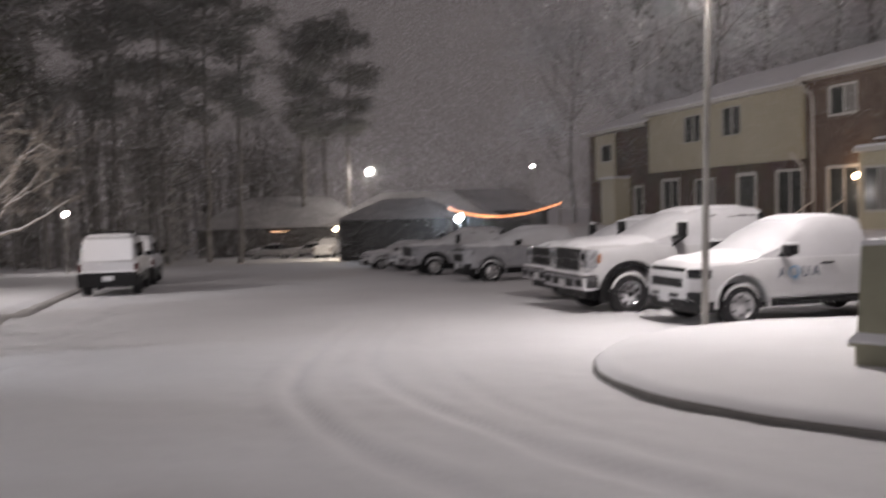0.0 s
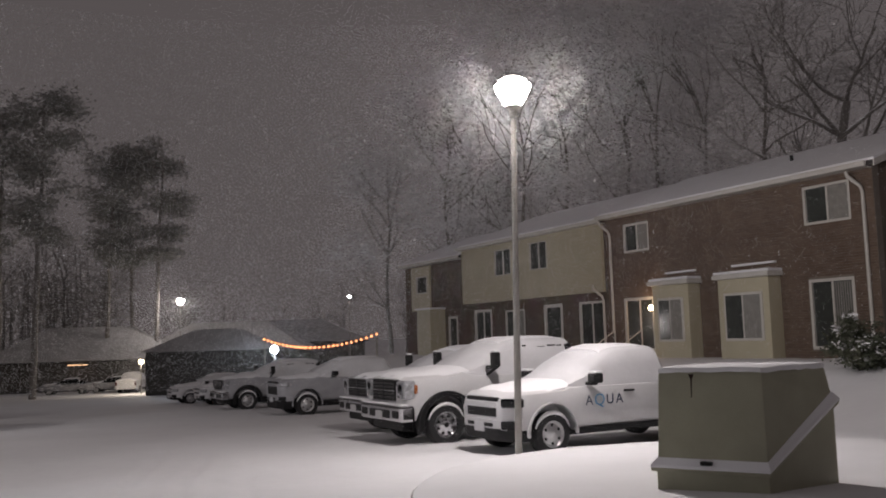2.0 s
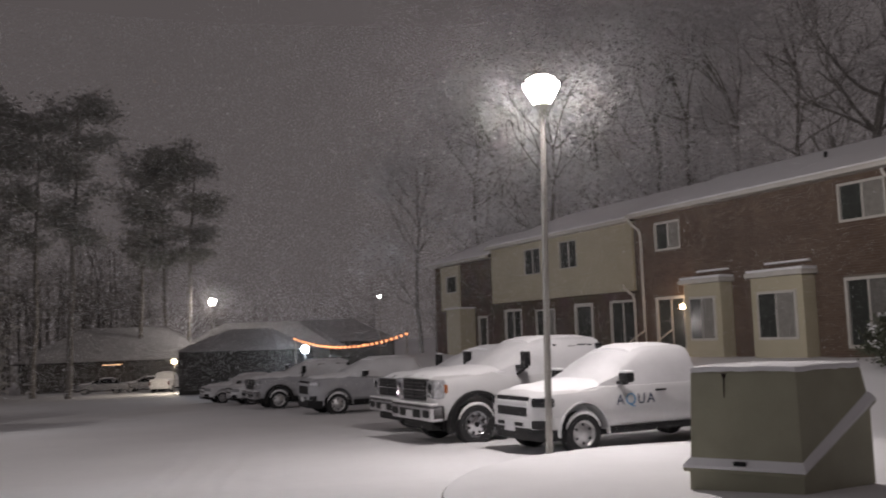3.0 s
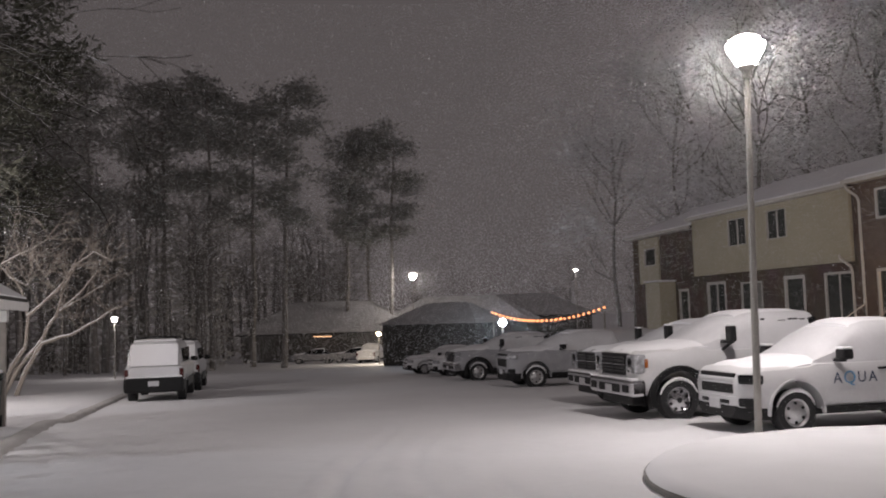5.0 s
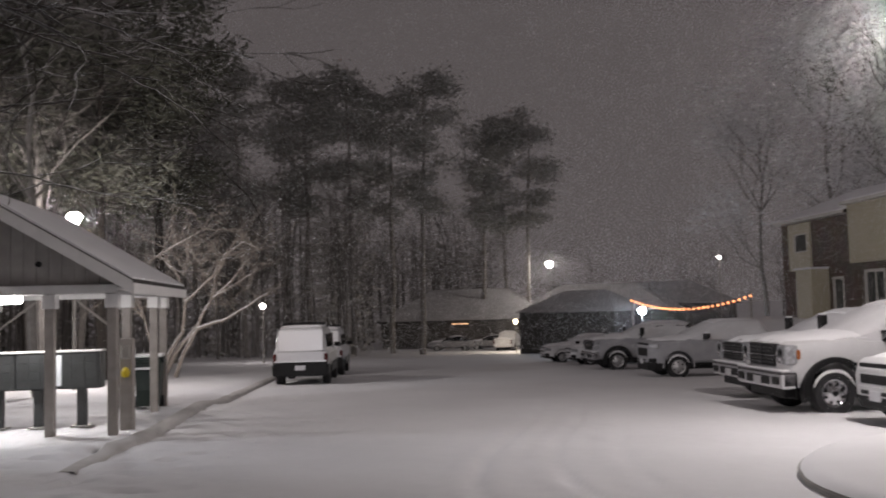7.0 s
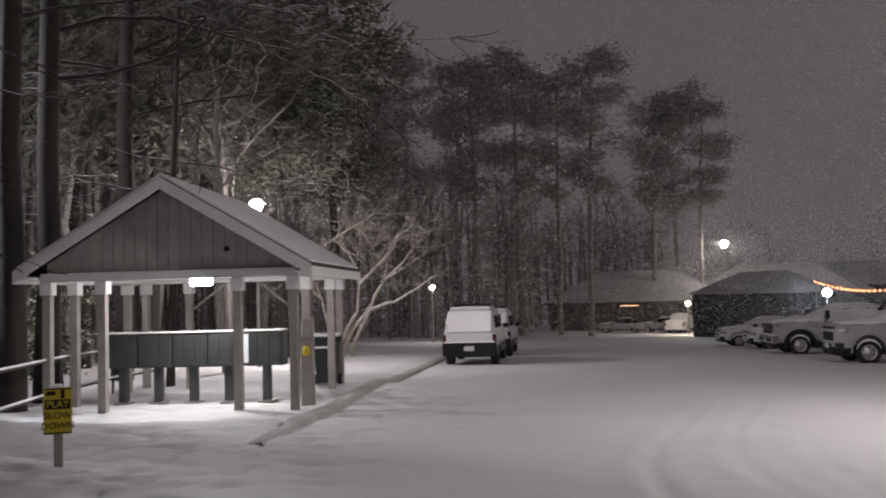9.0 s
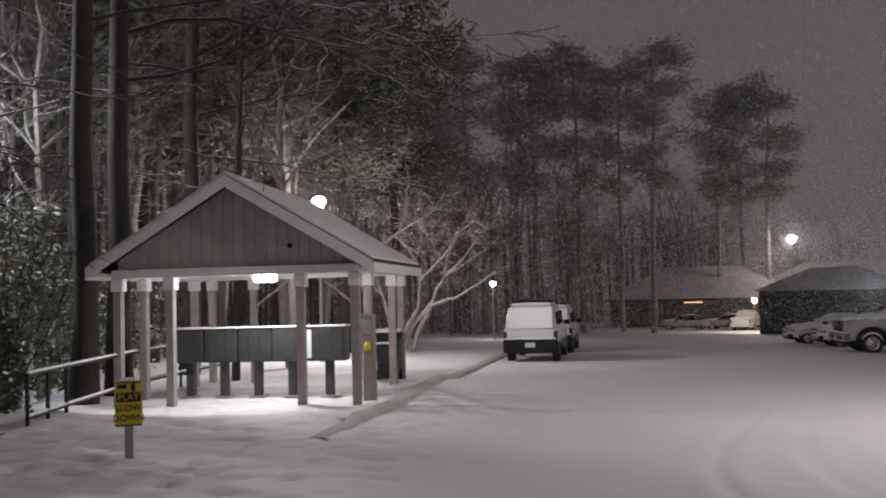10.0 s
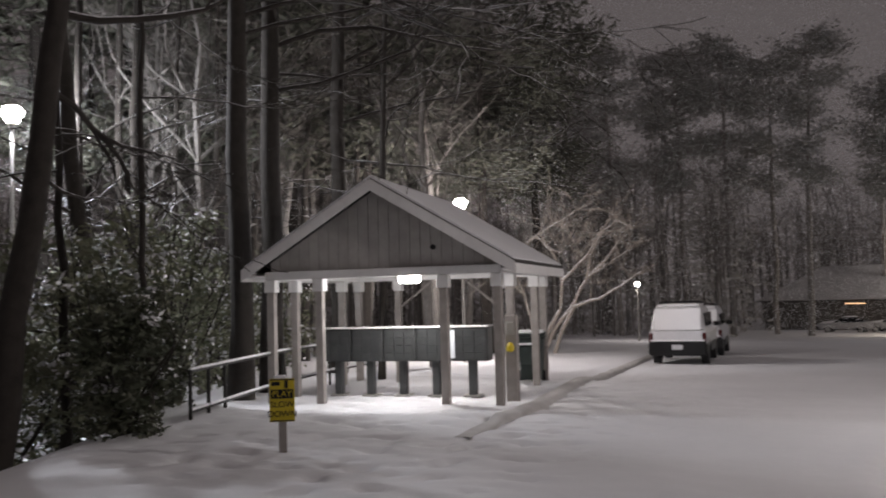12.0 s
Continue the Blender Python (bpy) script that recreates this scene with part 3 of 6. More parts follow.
        part("lower_grille", box((fx - 0.15, -gw * 0.98, gz0 - 0.03), (fx + 0.035, gw * 0.98, gz1 - 0.16), 0.03), BLACK, t, "black lower grille")
        for s in (1, -1):
            part("headlight", box((-0.2, -0.05, gz1 - 0.17), (0.2, 0.05, gz1 - 0.015), 0.035), DARKGLASS if S["grille"] == "wide" else LENS, t, "dark swept-back headlight", pose(x1 - 0.135, s * w * 0.855, 0, 0, 0, -s * 50))
            part("fog_lamp", box((-0.15, -0.045, sill + 0.04), (0.15, 0.045, sill + 0.18), 0.03), BLACK, t, "dark fog lamp recess", pose(x1 - 0.10, s * w * 0.80, 0, 0, 0, -s * 52))
        part("bumper", loft([(x1 - 0.42, [(w * 0.99, sill + 0.02), (w * 0.998, sill + 0.12), (w * 0.99, sill + 0.21), (0, sill + 0.22)]), (x1 - 0.2, [(w * 0.9, sill + 0.02), (w * 0.93, sill + 0.12), (w * 0.91, sill + 0.21), (0, sill + 0.22)]), (x1 - 0.02, [(w * 0.70, sill + 0.03), (w * 0.72, sill + 0.12), (w * 0.70, sill + 0.20), (0, sill + 0.21)]), (x1 + 0.04, [(w * 0.5, sill + 0.05), (w * 0.52, sill + 0.12), (w * 0.5, sill + 0.19), (0, sill + 0.20)])]), S["body"], t, smooth=True)
        part("bumper_intake", box((x1 - 0.1, -w * 0.46, sill + 0.07), (x1 + 0.05, w * 0.46, sill + 0.14), 0.015), BLACK, t, "dark intake slot")
        part("air_dam", loft([(x1 - 0.42, [(w * 0.9, 0.24), (w * 0.97, sill - 0.05), (w * 0.97, sill + 0.03), (0, sill + 0.04)]), (x1 - 0.15, [(w * 0.8, 0.24), (w * 0.88, sill - 0.05), (w * 0.88, sill + 0.04), (0, sill + 0.05)]), (x1 + 0.03, [(w * 0.5, 0.27), (w * 0.6, sill - 0.05), (w * 0.6, sill + 0.05), (0, sill + 0.06)])]), BLACK, t, "black plastic lower bumper")
    part("number_plate", box((x1 + 0.04, -0.16, sill - 0.02), (x1 + (0.15 if big else 0.065), 0.16, sill + 0.14), 0.005), PLATE, t, "pale number plate")
    if big:
        # gaps in the snow along the top of the side glass, and the bare rear quarter window
        for s in (1, -1):
            for k, (a, L, dz) in enumerate(((r0 - 0.15, 0.16, 0.0), (r0 - 0.36, 0.1, 0.02), (r0 - 0.75, 0.2, -0.02), (r0 - 1.0, 0.22, 0.01), (r0 - 1.25, 0.14, 0.0))):
                yy = w * (0.90 - 0.20 * (top - belt)) + 0.028
                part("window_gap", box((a - L, s * (yy - 0.03), top - 0.2 + dz), (a, s * (yy + 0.022), top - 0.165 + dz), 0.012), DARKGLASS, t, "dark gap in the window snow")
            part("rear_window", prism([(r1 + 0.02, top - 0.16), (r1 - 0.10, top - 0.13), (c1 + 0.06, belt + 0.14), (r1 + 0.03, belt + 0.2)], s * w * 0.74, s * w * 0.855), DARKGLASS, t, "bare dark rear quarter window")
    # mirrors and handles
    cm = S["mir"]
    for s in (1, -1):
        if big:
            part("mirror_arm", box((cm - 0.28, s * (w - 0.06), belt + 0.10), (cm - 0.18, s * (w + 0.32), belt + 0.17), 0.02), BLACK, t, "long black mirror arm")
            part("mirror_arm", tube([(cm - 0.23, s * (w - 0.05), belt - 0.02), (cm - 0.23, s * (w + 0.28), belt + 0.12)], 0.03), BLACK, t, "long black mirror arm")
            mi = part("mirror", box((cm - 0.31, s * (w + 0.17), belt + 0.14), (cm - 0.16, s * (w + 0.36), belt + 0.44), 0.03), BLACK, t, "tall black towing mirror")
            part("mirror_snow", box((cm - 0.30, s * (w + 0.18), belt + 0.436), (cm - 0.17, s * (w + 0.35), belt + 0.475), 0.018), SNOW, mi, "cap of snow")
        else:
            mi = part("mirror", box((cm - 0.38, s * (w + 0.02), belt + 0.03), (cm - 0.18, s * (w + 0.24), belt + 0.2), 0.035), BLACK, t, "black wing mirror")
            part("mirror_stalk", box((cm - 0.34, s * (w - 0.07), belt - 0.01), (cm - 0.20, s * (w + 0.12), belt + 0.05), 0.015), BLACK, mi)
            part("mirror_snow", box((cm - 0.37, s * (w + 0.03), belt + 0.195), (cm - 0.19, s * (w + 0.23), belt + 0.235), 0.018), SNOW, mi, "cap of snow")
        for hx in ((cm - 1.12,) if S["cab1"] > -3.0 else (cm - 1.05, cm - 1.95)):
            part("door_handle", box((hx - 0.11, s * (w - 0.02), belt - 0.16), (hx + 0.11, s * (w + 0.035), belt - 0.125), 0.012), BLACK, t, "black door handle")
        part("rocker", box((c1, s * (w - 0.08), sill - 0.09), (-r * 1.35, s * (w - 0.01), sill + 0.0), 0.02), BLACK, t, "black sill")
        part("tail_light", box((x0 - 0.01, s * w * 0.78, sill + 0.3), (x0 + 0.12, s * w * 0.955, belt - 0.1), 0.02), REDLENS, t, "red tail light")
    return t


def slot(s, q):
    """A pose in the parking row: s along H from the first truck, q along N; the nose points along -N."""
    p = Vector((3.74, 15.06, 0)) + H * s + N * q
    return p


TURN = math.degrees(math.atan2(-N.y, -N.x))


def park(s, q, spec, label, turn=0.0):
    w = spec.get("w", 0.93)
    p = slot(s, q) + H * (w - 0.1)
    return pickup(on_ground(p.x, p.y, TURN + turn, 0.0), label, spec)


colorado = park(0, 0, {}, "white work pickup with blue door lettering, coated in snow")
ram = park(3.19, -0.34, dict(w=1.0, front=0.9, base=3.8, rear=1.3, sill=0.55, belt=1.36, hood=1.38, mir=-0.78, cowl=-0.42, roof0=-1.62, roof1=-3.1, cab1=-3.45, top=2.06, r=0.42, tyre=0.28, big=True, bolts=8, rim=CHROME, amber=True),
           "large white heavy-duty pickup with black grille, snow on top")
park(6.6, 0.6, dict(w=1.0, front=1.0, base=3.8, rear=1.3, sill=0.55, belt=1.36, hood=1.36, mir=-0.78, cowl=-0.42, roof0=-1.62, roof1=-3.1, cab1=-3.45, top=1.98, r=0.42, tyre=0.28, big=True, bolts=8, body=GREYCAR),
     "dark grey heavy-duty pickup with black grille under snow")
park(17.16, 1.70, dict(w=0.98, front=0.95, base=3.7, rear=1.2, sill=0.5, belt=1.3, hood=1.28, mir=-0.7, cowl=-0.42, roof0=-1.55, roof1=-3.0, cab1=-3.4, top=1.92, r=0.40, tyre=0.27, body=GREYCAR, grille="tall"),
     "grey full-size pickup covered with snow")
park(24.36, 1.63, dict(w=1.0, front=0.98, base=3.7, rear=1.25, sill=0.52, belt=1.34, hood=1.32, mir=-0.78, cowl=-0.42, roof0=-1.62, roof1=-3.1, cab1=-3.45, top=1.98, r=0.41, tyre=0.28, big=True, body=GREYCAR),
     "dark heavy-duty pickup covered with snow")
park(30.5, 2.0, dict(w=0.9, front=0.9, base=2.75, rear=1.0, sill=0.35, belt=0.98, hood=0.93, cowl=-0.5, roof0=-1.25, roof1=-2.5, cab1=-3.1, top=1.48, r=0.33, tyre=0.22, bed=False, body=DUSTED, grille="car"), "small car buried under snow")
park(35.0, 1.6, dict(w=0.9, front=0.9, base=2.75, rear=1.0, sill=0.35, belt=0.98, hood=0.93, cowl=-0.5, roof0=-1.25, roof1=-2.5, cab1=-3.1, top=1.48, r=0.33, tyre=0.22, bed=False, body=DUSTED, grille="car"), "small car buried under snow")
# the far white pickup seen from behind
pickup(on_ground(-17.3, 84.6, 88), "white pickup parked tail outward by a lit garage", dict())
for fx0, fy0, ft in ((-24.4, 83.0, 185), (-20.6, 84.0, 178)):
    pickup(on_ground(fx0, fy0, ft), "dark low car dusted with snow beside the far house",
           dict(w=0.9, front=0.9, base=2.7, rear=1.0, sill=0.35, belt=0.95, hood=0.9, cowl=-0.5, roof0=-1.25, roof1=-2.3, cab1=-2.95, top=1.4, r=0.33, tyre=0.22, bed=False, body=GREYCAR, cover=DARKGLASS, grille="car"))


# ---------------- the terrace of two-storey units ----------------
def brick_material():
    m = bpy.data.materials.new("brick_wall")
    m.use_nodes = True
    nt = m.node_tree
    b = nt.nodes["Principled BSDF"]
    b.inputs["Roughness"].default_value = 0.9
    co = nt.nodes.new("ShaderNodeTexCoord")
    mp = nt.nodes.new("ShaderNodeMapping")
    mp.inputs["Rotation"].default_value = (radians(90), 0, 0)
    br = nt.nodes.new("ShaderNodeTexBrick")
    br.inputs["Color1"].default_value, br.inputs["Color2"].default_value, br.inputs["Mortar"].default_value = (0.145, 0.096, 0.066, 1), (0.095, 0.066, 0.048, 1), (0.145, 0.122, 0.10, 1)
    br.inputs["Scale"].default_value, br.inputs["Mortar Size"].default_value, br.inputs["Bias"].default_value = 1.0, 0.012, -0.1
    br.inputs["Brick Width"].default_value, br.inputs["Row Height"].default_value = 0.21, 0.075
    nz = nt.nodes.new("ShaderNodeTexNoise")
    nz.inputs["Scale"].default_value, nz.inputs["Detail"].default_value = 0.9, 6
    mx = nt.nodes.new("ShaderNodeMix")
    mx.data_type, mx.blend_type = "RGBA", "MULTIPLY"
    mx.inputs["Factor"].default_value = 0.55
    nt.links.new(co.outputs["Object"], mp.inputs["Vector"])
    nt.links.new(mp.outputs[0], br.inputs["Vector"])
    nt.links.new(co.outputs["Object"], nz.inputs["Vector"])
    nt.links.new(br.outputs["Color"], mx.inputs["A"])
    nt.links.new(nz.outputs["Color"], mx.inputs["B"])
    nt.links.new(mx.outputs["Result"], b.inputs["Base Color"])
    bp = nt.nodes.new("ShaderNodeBump")
    bp.inputs["Strength"].default_value, bp.inputs["Distance"].default_value = 0.5, 0.01
    nt.links.new(br.outputs["Fac"], bp.inputs["Height"])
    bp.invert = True
    nt.links.new(bp.outputs[0], b.inputs["Normal"])
    return m


BRICKWALL = brick_material()


def course_material():
    """Bricks in one mesh, each of its own shade."""
    m = BRICK.copy()
    nt = m.node_tree
    info = next(n for n in nt.nodes if n.type == "OBJECT_INFO")
    geo = nt.nodes.new("ShaderNodeNewGeometry")
    for l in list(info.outputs["Random"].links):
        nt.links.new(geo.outputs["Random Per Island"], l.to_socket)
    nt.nodes.remove(info)
    return m


BRICK_COURSE = course_material()
# near-black panels: the shade of the unlit rooms is in the colour
ROOM = material("unlit_room_shade", (0.05, 0.048, 0.045), 0.9, vary=0.3)
BM4 = Matrix(((-0.357, -0.934, 0, 14.08), (0.934, -0.357, 0, 24.5), (0, 0, 1, 0), (0, 0, 0, 1)))


def wall_pieces(bm, x0, x1, z0, z1, ya, yb, holes):
    """A wall from x0 to x1 with openings (hx0, hx1, hz0, hz1) that go through it."""
    cuts = sorted({x0, x1, *[h[0] for h in holes], *[h[1] for h in holes]})
    for a, b in zip(cuts, cuts[1:]):
        zs = [z0]
        for h in sorted([h for h in holes if h[0] <= a + 1e-6 and h[1] >= b - 1e-6], key=lambda h: h[2]):
            zs += [h[2], h[3]]
        zs.append(z1)
        for k in range(0, len(zs), 2):
            if zs[k + 1] - zs[k] > 0.01:
                add_box(bm, (a, ya, zs[k]), (b, yb, zs[k + 1]))


def window_unit(parent, name, x0, x1, z0, z1, y, halves=2, curtain=True, frame_w=0.07, pale=1):
    """A sliding window or door in the wall plane y: frame, bars, panes, and a curtain behind one pane."""
    w = part(name, box((x0, y - 0.1, z0), (x0 + frame_w, y + 0.03, z1), 0.006), TRIM, parent, "white-framed sliding " + ("door" if z1 - z0 > 1.6 else "window"))
    part("frame_bar", box((x1 - frame_w, y - 0.1, z0), (x1, y + 0.03, z1), 0.006), TRIM, w)
    part("frame_bar", box((x0 + frame_w, y - 0.1, z1 - frame_w), (x1 - frame_w, y + 0.03, z1), 0.006), TRIM, w)
    part("sill", box((x0 + frame_w, y - 0.1, z0), (x1 - frame_w, y + 0.05, z0 + frame_w), 0.006), TRIM, w)
    n = halves
    for k in range(n):
        a, b = x0 + frame_w + (x1 - x0 - 2 * frame_w) * k / n, x0 + frame_w + (x1 - x0 - 2 * frame_w) * (k + 1) / n
        part("pane", box((a, y - 0.06, z0 + frame_w), (b, y - 0.05, z1 - frame_w)), WINDOWGLASS, w, "dark glass pane")
        if k:
            part("frame_bar", box((a - 0.03, y - 0.085, z0 + frame_w), (a + 0.03, y - 0.015, z1 - frame_w), 0.006), TRIM, w)
        if curtain and k == (0 if pale else n - 1):
            part("curtain", box((a + 0.02, y - 0.048, z0 + frame_w), (b - 0.03, y - 0.044, z1 - frame_w)), CURTAIN, w, "pale blind behind the glass")
    return w


def unit(name, s0, s1, eave, label, holes, depth=9.0, ends=(), face=None):
    t = empty(name, BM4.copy(), label, "house", "terrace units")
    me = mesh_of(box((s0, -0.25, -1.6), (s1, 0.0, eave)), "front_wall", face or BRICKWALL)
    me = carve(me, [box((h[0], -0.5, h[2]), (h[1], 0.5, h[3])) for h in holes], face or BRICKWALL)
    part("front_wall", me, None, t, "red-brown brick wall")
    bm = bmesh.new()
    add_box(bm, (s0, -depth, -1.6), (s1, -depth + 0.25, eave))
    part("back_wall", bm, BRICKWALL, t)
    ridge = eave + 1.6
    for s, on in ((s0, 0), (s1 - 0.25, 1)):
        poly = [(-depth + 0.25, -1.6), (-0.25, -1.6), (-0.25, eave), (-depth / 2, ridge - 0.15), (-depth + 0.25, eave)]
        bm = bmesh.new()
        a = [bm.verts.new((s, y, z)) for y, z in poly]
        b = [bm.verts.new((s + 0.25, y, z)) for y, z in poly]
        bm.faces.new(a)
        bm.faces.new(b[::-1])
        for k in range(5):
            bm.faces.new((a[k], b[k], b[(k + 1) % 5], a[(k + 1) % 5]))
        m90 = Matrix.Rotation(radians(90), 4, "Z")
        bmesh.ops.transform(bm, matrix=m90.inverted(), verts=bm.verts)
        part("end_wall", bm, BRICKWALL, t, "", m90)
    part("room_wall", box((s0 + 0.26, -1.6, -1.0), (s1 - 0.26, -1.5, eave - 0.2)), ROOM, t, "dark panel standing for the unlit room behind the glass")
    # roof: two slabs with snow, fascia and gutter
    o = 0.35
    for side in (0, 1):
        y0, y1 = (o, -depth / 2) if side == 0 else (-depth - o, -depth / 2)
        z0 = eave - o * 1.6 / (depth / 2)
        for nm, mat, dz, th, txt in (("roof", SHEDWALL, 0.0, 0.12, "dark shingle roof"), ("roof_snow", SNOW, 0.125, 0.07, "snow lying on the roof")):
            bm = bmesh.new()
            nx = 40
            top, bot = [], []
            for i in range(nx + 1):
                x = s0 - (0.3 if 0 in ends else 0) + (s1 - s0 + (0.3 if 0 in ends else 0) + (0.5 if 1 in ends else 0)) * i / nx
                j = 0.02 * noise.noise((x * 2, side, 3)) if nm == "roof_snow" else 0
                yy = y0 + (-0.03 + j if side == 0 else 0.03)
                top.append((bm.verts.new((x, yy, z0 + dz + th)), bm.verts.new((x, y1, ridge + dz + th))))
                bot.append((bm.verts.new((x, yy, z0 + dz)), bm.verts.new((x, y1, ridge + dz))))
            for i in range(nx):
                bm.faces.new((top[i][0], top[i + 1][0], top[i + 1][1], top[i][1]))
                bm.faces.new((bot[i][0], bot[i][1], bot[i + 1][1], bot[i + 1][0]))
                bm.faces.new((top[i][0], bot[i][0], bot[i + 1][0], top[i + 1][0]))
            for i in (0, nx):
                bm.faces.new((top[i][0], top[i][1], bot[i][1], bot[i][0]))
            part(nm, bm, mat, t, txt)
    z0 = eave - o * 1.6 / (depth / 2)
    part("gutter", box((s0 - 0.1, o, z0 - 0.03), (s1 + 0.1, o + 0.12, z0 + 0.12), 0.03), TRIM, t, "white gutter along the eave")
    part("soffit", box((s0, 0.004, z0 - 0.03), (s1, o - 0.004, z0 - 0.005)), TRIM, t)
    if 0 in ends:
        for y0, y1 in ((o, -depth / 2), (-depth - o, -depth / 2)):
            bm = bmesh.new()
            vs = [bm.verts.new((s0 - 0.32, y, z)) for y, z in ((y0, z0 - 0.06), (y1, ridge - 0.06), (y1, ridge + 0.12), (y0, z0 + 0.12))]
            f = bm.faces.new(vs)
            r = bmesh.ops.extrude_face_region(bm, geom=[f])
            bmesh.ops.translate(bm, vec=(0.03, 0, 0), verts=[v for v in r["geom"] if isinstance(v, bmesh.types.BMVert)])
            part("bargeboard", bm, TRIM, t, "white board along the gable")
    return t


def downpipe(parent, s, z1, z0=0.5, y=0.06):
    pts = [(s + 0.25, y + 0.32, z1), (s + 0.22, y + 0.3, z1 - 0.14), (s + 0.02, y + 0.06, z1 - 0.42), (s, y, z1 - 0.6), (s, y, z0 + 0.2), (s, y + 0.15, z0)]
    part("downpipe", tube(pts, 0.05, 10), TRIM, parent, "white downpipe", smooth=True)


near = unit("brick_house", -2.3, 9.3, 5.95, "red-brick two-storey terraced house with snowy roof",
            [(-1.5, 0.03, 0.81, 2.85), (-1.55, 0.05, 4.46, 5.6), (6.86, 8.27, 4.43, 5.5), (6.75, 8.4, 0.75, 2.72)], ends=(0,), face=MORTAR)
glass = window_unit(near, "glass_door", -1.5, 0.03, 0.81, 2.85, -0.02, 2, False, 0.09)
for k in range(9):
    part("blind_slat", box((-1.38 + 0.075 * k, -0.068, 0.92), (-1.335 + 0.075 * k, -0.064, 2.74)), CURTAIN, glass, "pale vertical blind slat")
window_unit(near, "upper_window", -1.55, 0.05, 4.46, 5.6, -0.02, 2)
window_unit(near, "upper_window", 6.86, 8.27, 4.43, 5.5, -0.02, 2)
window_unit(near, "entrance_door", 6.75, 8.4, 0.75, 2.72, -0.02, 2, False, 0.1)
downpipe(near, -2.0, 5.75)
downpipe(near, 9.0, 5.75)
part("roof_vent", tube([(2.5, -2.6, 6.5), (2.5, -2.6, 7.25)], 0.06), BLACK, near, "short dark vent pipe")


def vestibule(parent, s0, s1):
    """A pale boxed bay with a window, a shelf of snow and a hood."""
    v = part("bay", box((s0, -0.02, 0.3), (s1, 0.55, 3.05), 0.01), SIDING, parent, "pale panelled bay with a window")
    part("canopy", box((s0 - 0.12, 0.0, 3.05), (s1 + 0.12, 0.7, 3.2), 0.02), TRIM, v, "white canopy edge")
    part("canopy_snow", box((s0 - 0.1, -0.02, 3.204), (s1 + 0.1, 0.66, 3.29), 0.035), SNOW, v, "ledge of snow")
    part("ledge_snow", box((s0 + 0.1, -0.02, 3.46), (s1 - 0.2, 0.14, 3.53), 0.03), SNOW, v, "ledge of snow")
    a, b = s0 + 0.25, s1 - 0.25
    part("window_frame", box((a, 0.5, 1.1), (b, 0.585, 2.6), 0.01), TRIM, v, "white window frame")
    part("pane", box((a + 0.08, 0.53, 1.18), ((a + b) / 2 - 0.03, 0.592, 2.52)), CURTAIN, v, "pale blind behind glass")
    part("pane", box(((a + b) / 2 + 0.03, 0.53, 1.18), (b - 0.08, 0.592, 2.52)), WINDOWGLASS, v, "dark glass pane")


vestibule(near, 1.05, 3.1)
vestibule(near, 4.45, 6.2)


def porch_steps():
    t = empty("porch_steps", BM4 @ Matrix.Translation((7.5, 0.6, 0)), "concrete entrance steps under snow with iron handrails", "steps")
    for k in range(4):
        part("tread", box((-0.8, k * 0.3, -0.9), (0.8, 0.3 + k * 0.3 if k else 0.3, 0.55 - k * 0.17), 0.01), CONCRETE, t)
        part("tread_snow", box((-0.78, k * 0.3 + 0.01, 0.554 - k * 0.17), (0.78, 0.29 + k * 0.3, 0.60 - k * 0.17), 0.02), SNOW, t, "snow on the step")
    for x in (-0.75, 0.75):
        part("handrail", tube([(x, 0.1, 1.5), (x, 1.25, 0.85)], 0.025), TRIM, t, "snow-topped handrail")
        part("handrail_post", tube([(x, 0.1, 0.5), (x, 0.1, 1.5)], 0.02), RAILIRON, t)
        part("handrail_post", tube([(x, 1.2, -0.9), (x, 1.2, 0.88)], 0.02), RAILIRON, t)


porch_steps()
door_lamp = empty("door_lamp", BM4 @ Matrix.Translation((6.6, 0.3, 2.3)), "small lit wall lantern beside the door", "wall lamp")
ob = part("globe", lathe([(0.03, -0.09), (0.08, -0.06), (0.09, 0.03), (0.05, 0.1), (0.02, 0.11)], sides=14), DOORGLASS, door_lamp, "glowing warm globe", smooth=True)
ob.visible_shadow = False
part("bracket", box((-0.03, -0.3, -0.14), (0.03, 0.02, -0.09), 0.01), BLACK, door_lamp)
p = BM4 @ Vector((6.6, 0.45, 2.32))
lamp("door_light", p, 14, (1.0, 0.62, 0.36), 0.06)

mid = unit("beige_house", 9.3, 20.5, 5.85, "brick terraced house with beige siding on the upper floor",
           [(9.6, 11.2, 0.75, 2.72), (12.35, 13.7, 0.7, 2.72), (15.2, 16.8, 0.9, 2.6), (18.0, 19.6, 0.7, 2.72)])
bm = bmesh.new()
holes = [(15.97, 17.36, 4.22, 5.4), (13.13, 14.42, 4.27, 5.45)]
wall_pieces(bm, 9.45, 20.5, 3.05, 5.72, 0.004, 0.13, holes)
k = 3.05
while k < 5.65:
    for a, b in ((9.45, 13.13), (14.42, 15.97), (17.36, 20.5)) if 4.22 <= k < 5.35 else ((9.45, 20.5),):
        add_box(bm, (a, 0.128, k), (b, 0.145, k + 0.035))
    k += 0.19
part("siding", bm, SIDING, mid, "beige lapped siding")
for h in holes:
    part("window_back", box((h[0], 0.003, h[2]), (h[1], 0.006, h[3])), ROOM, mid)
    window_unit(mid, "upper_window", *h, 0.14, 2, False, 0.03)
window_unit(mid, "glass_door", 9.6, 11.2, 0.75, 2.72, -0.02, 2, False, 0.09)
window_unit(mid, "entrance_door", 12.35, 13.7, 0.7, 2.72, -0.02, 1, False, 0.14)
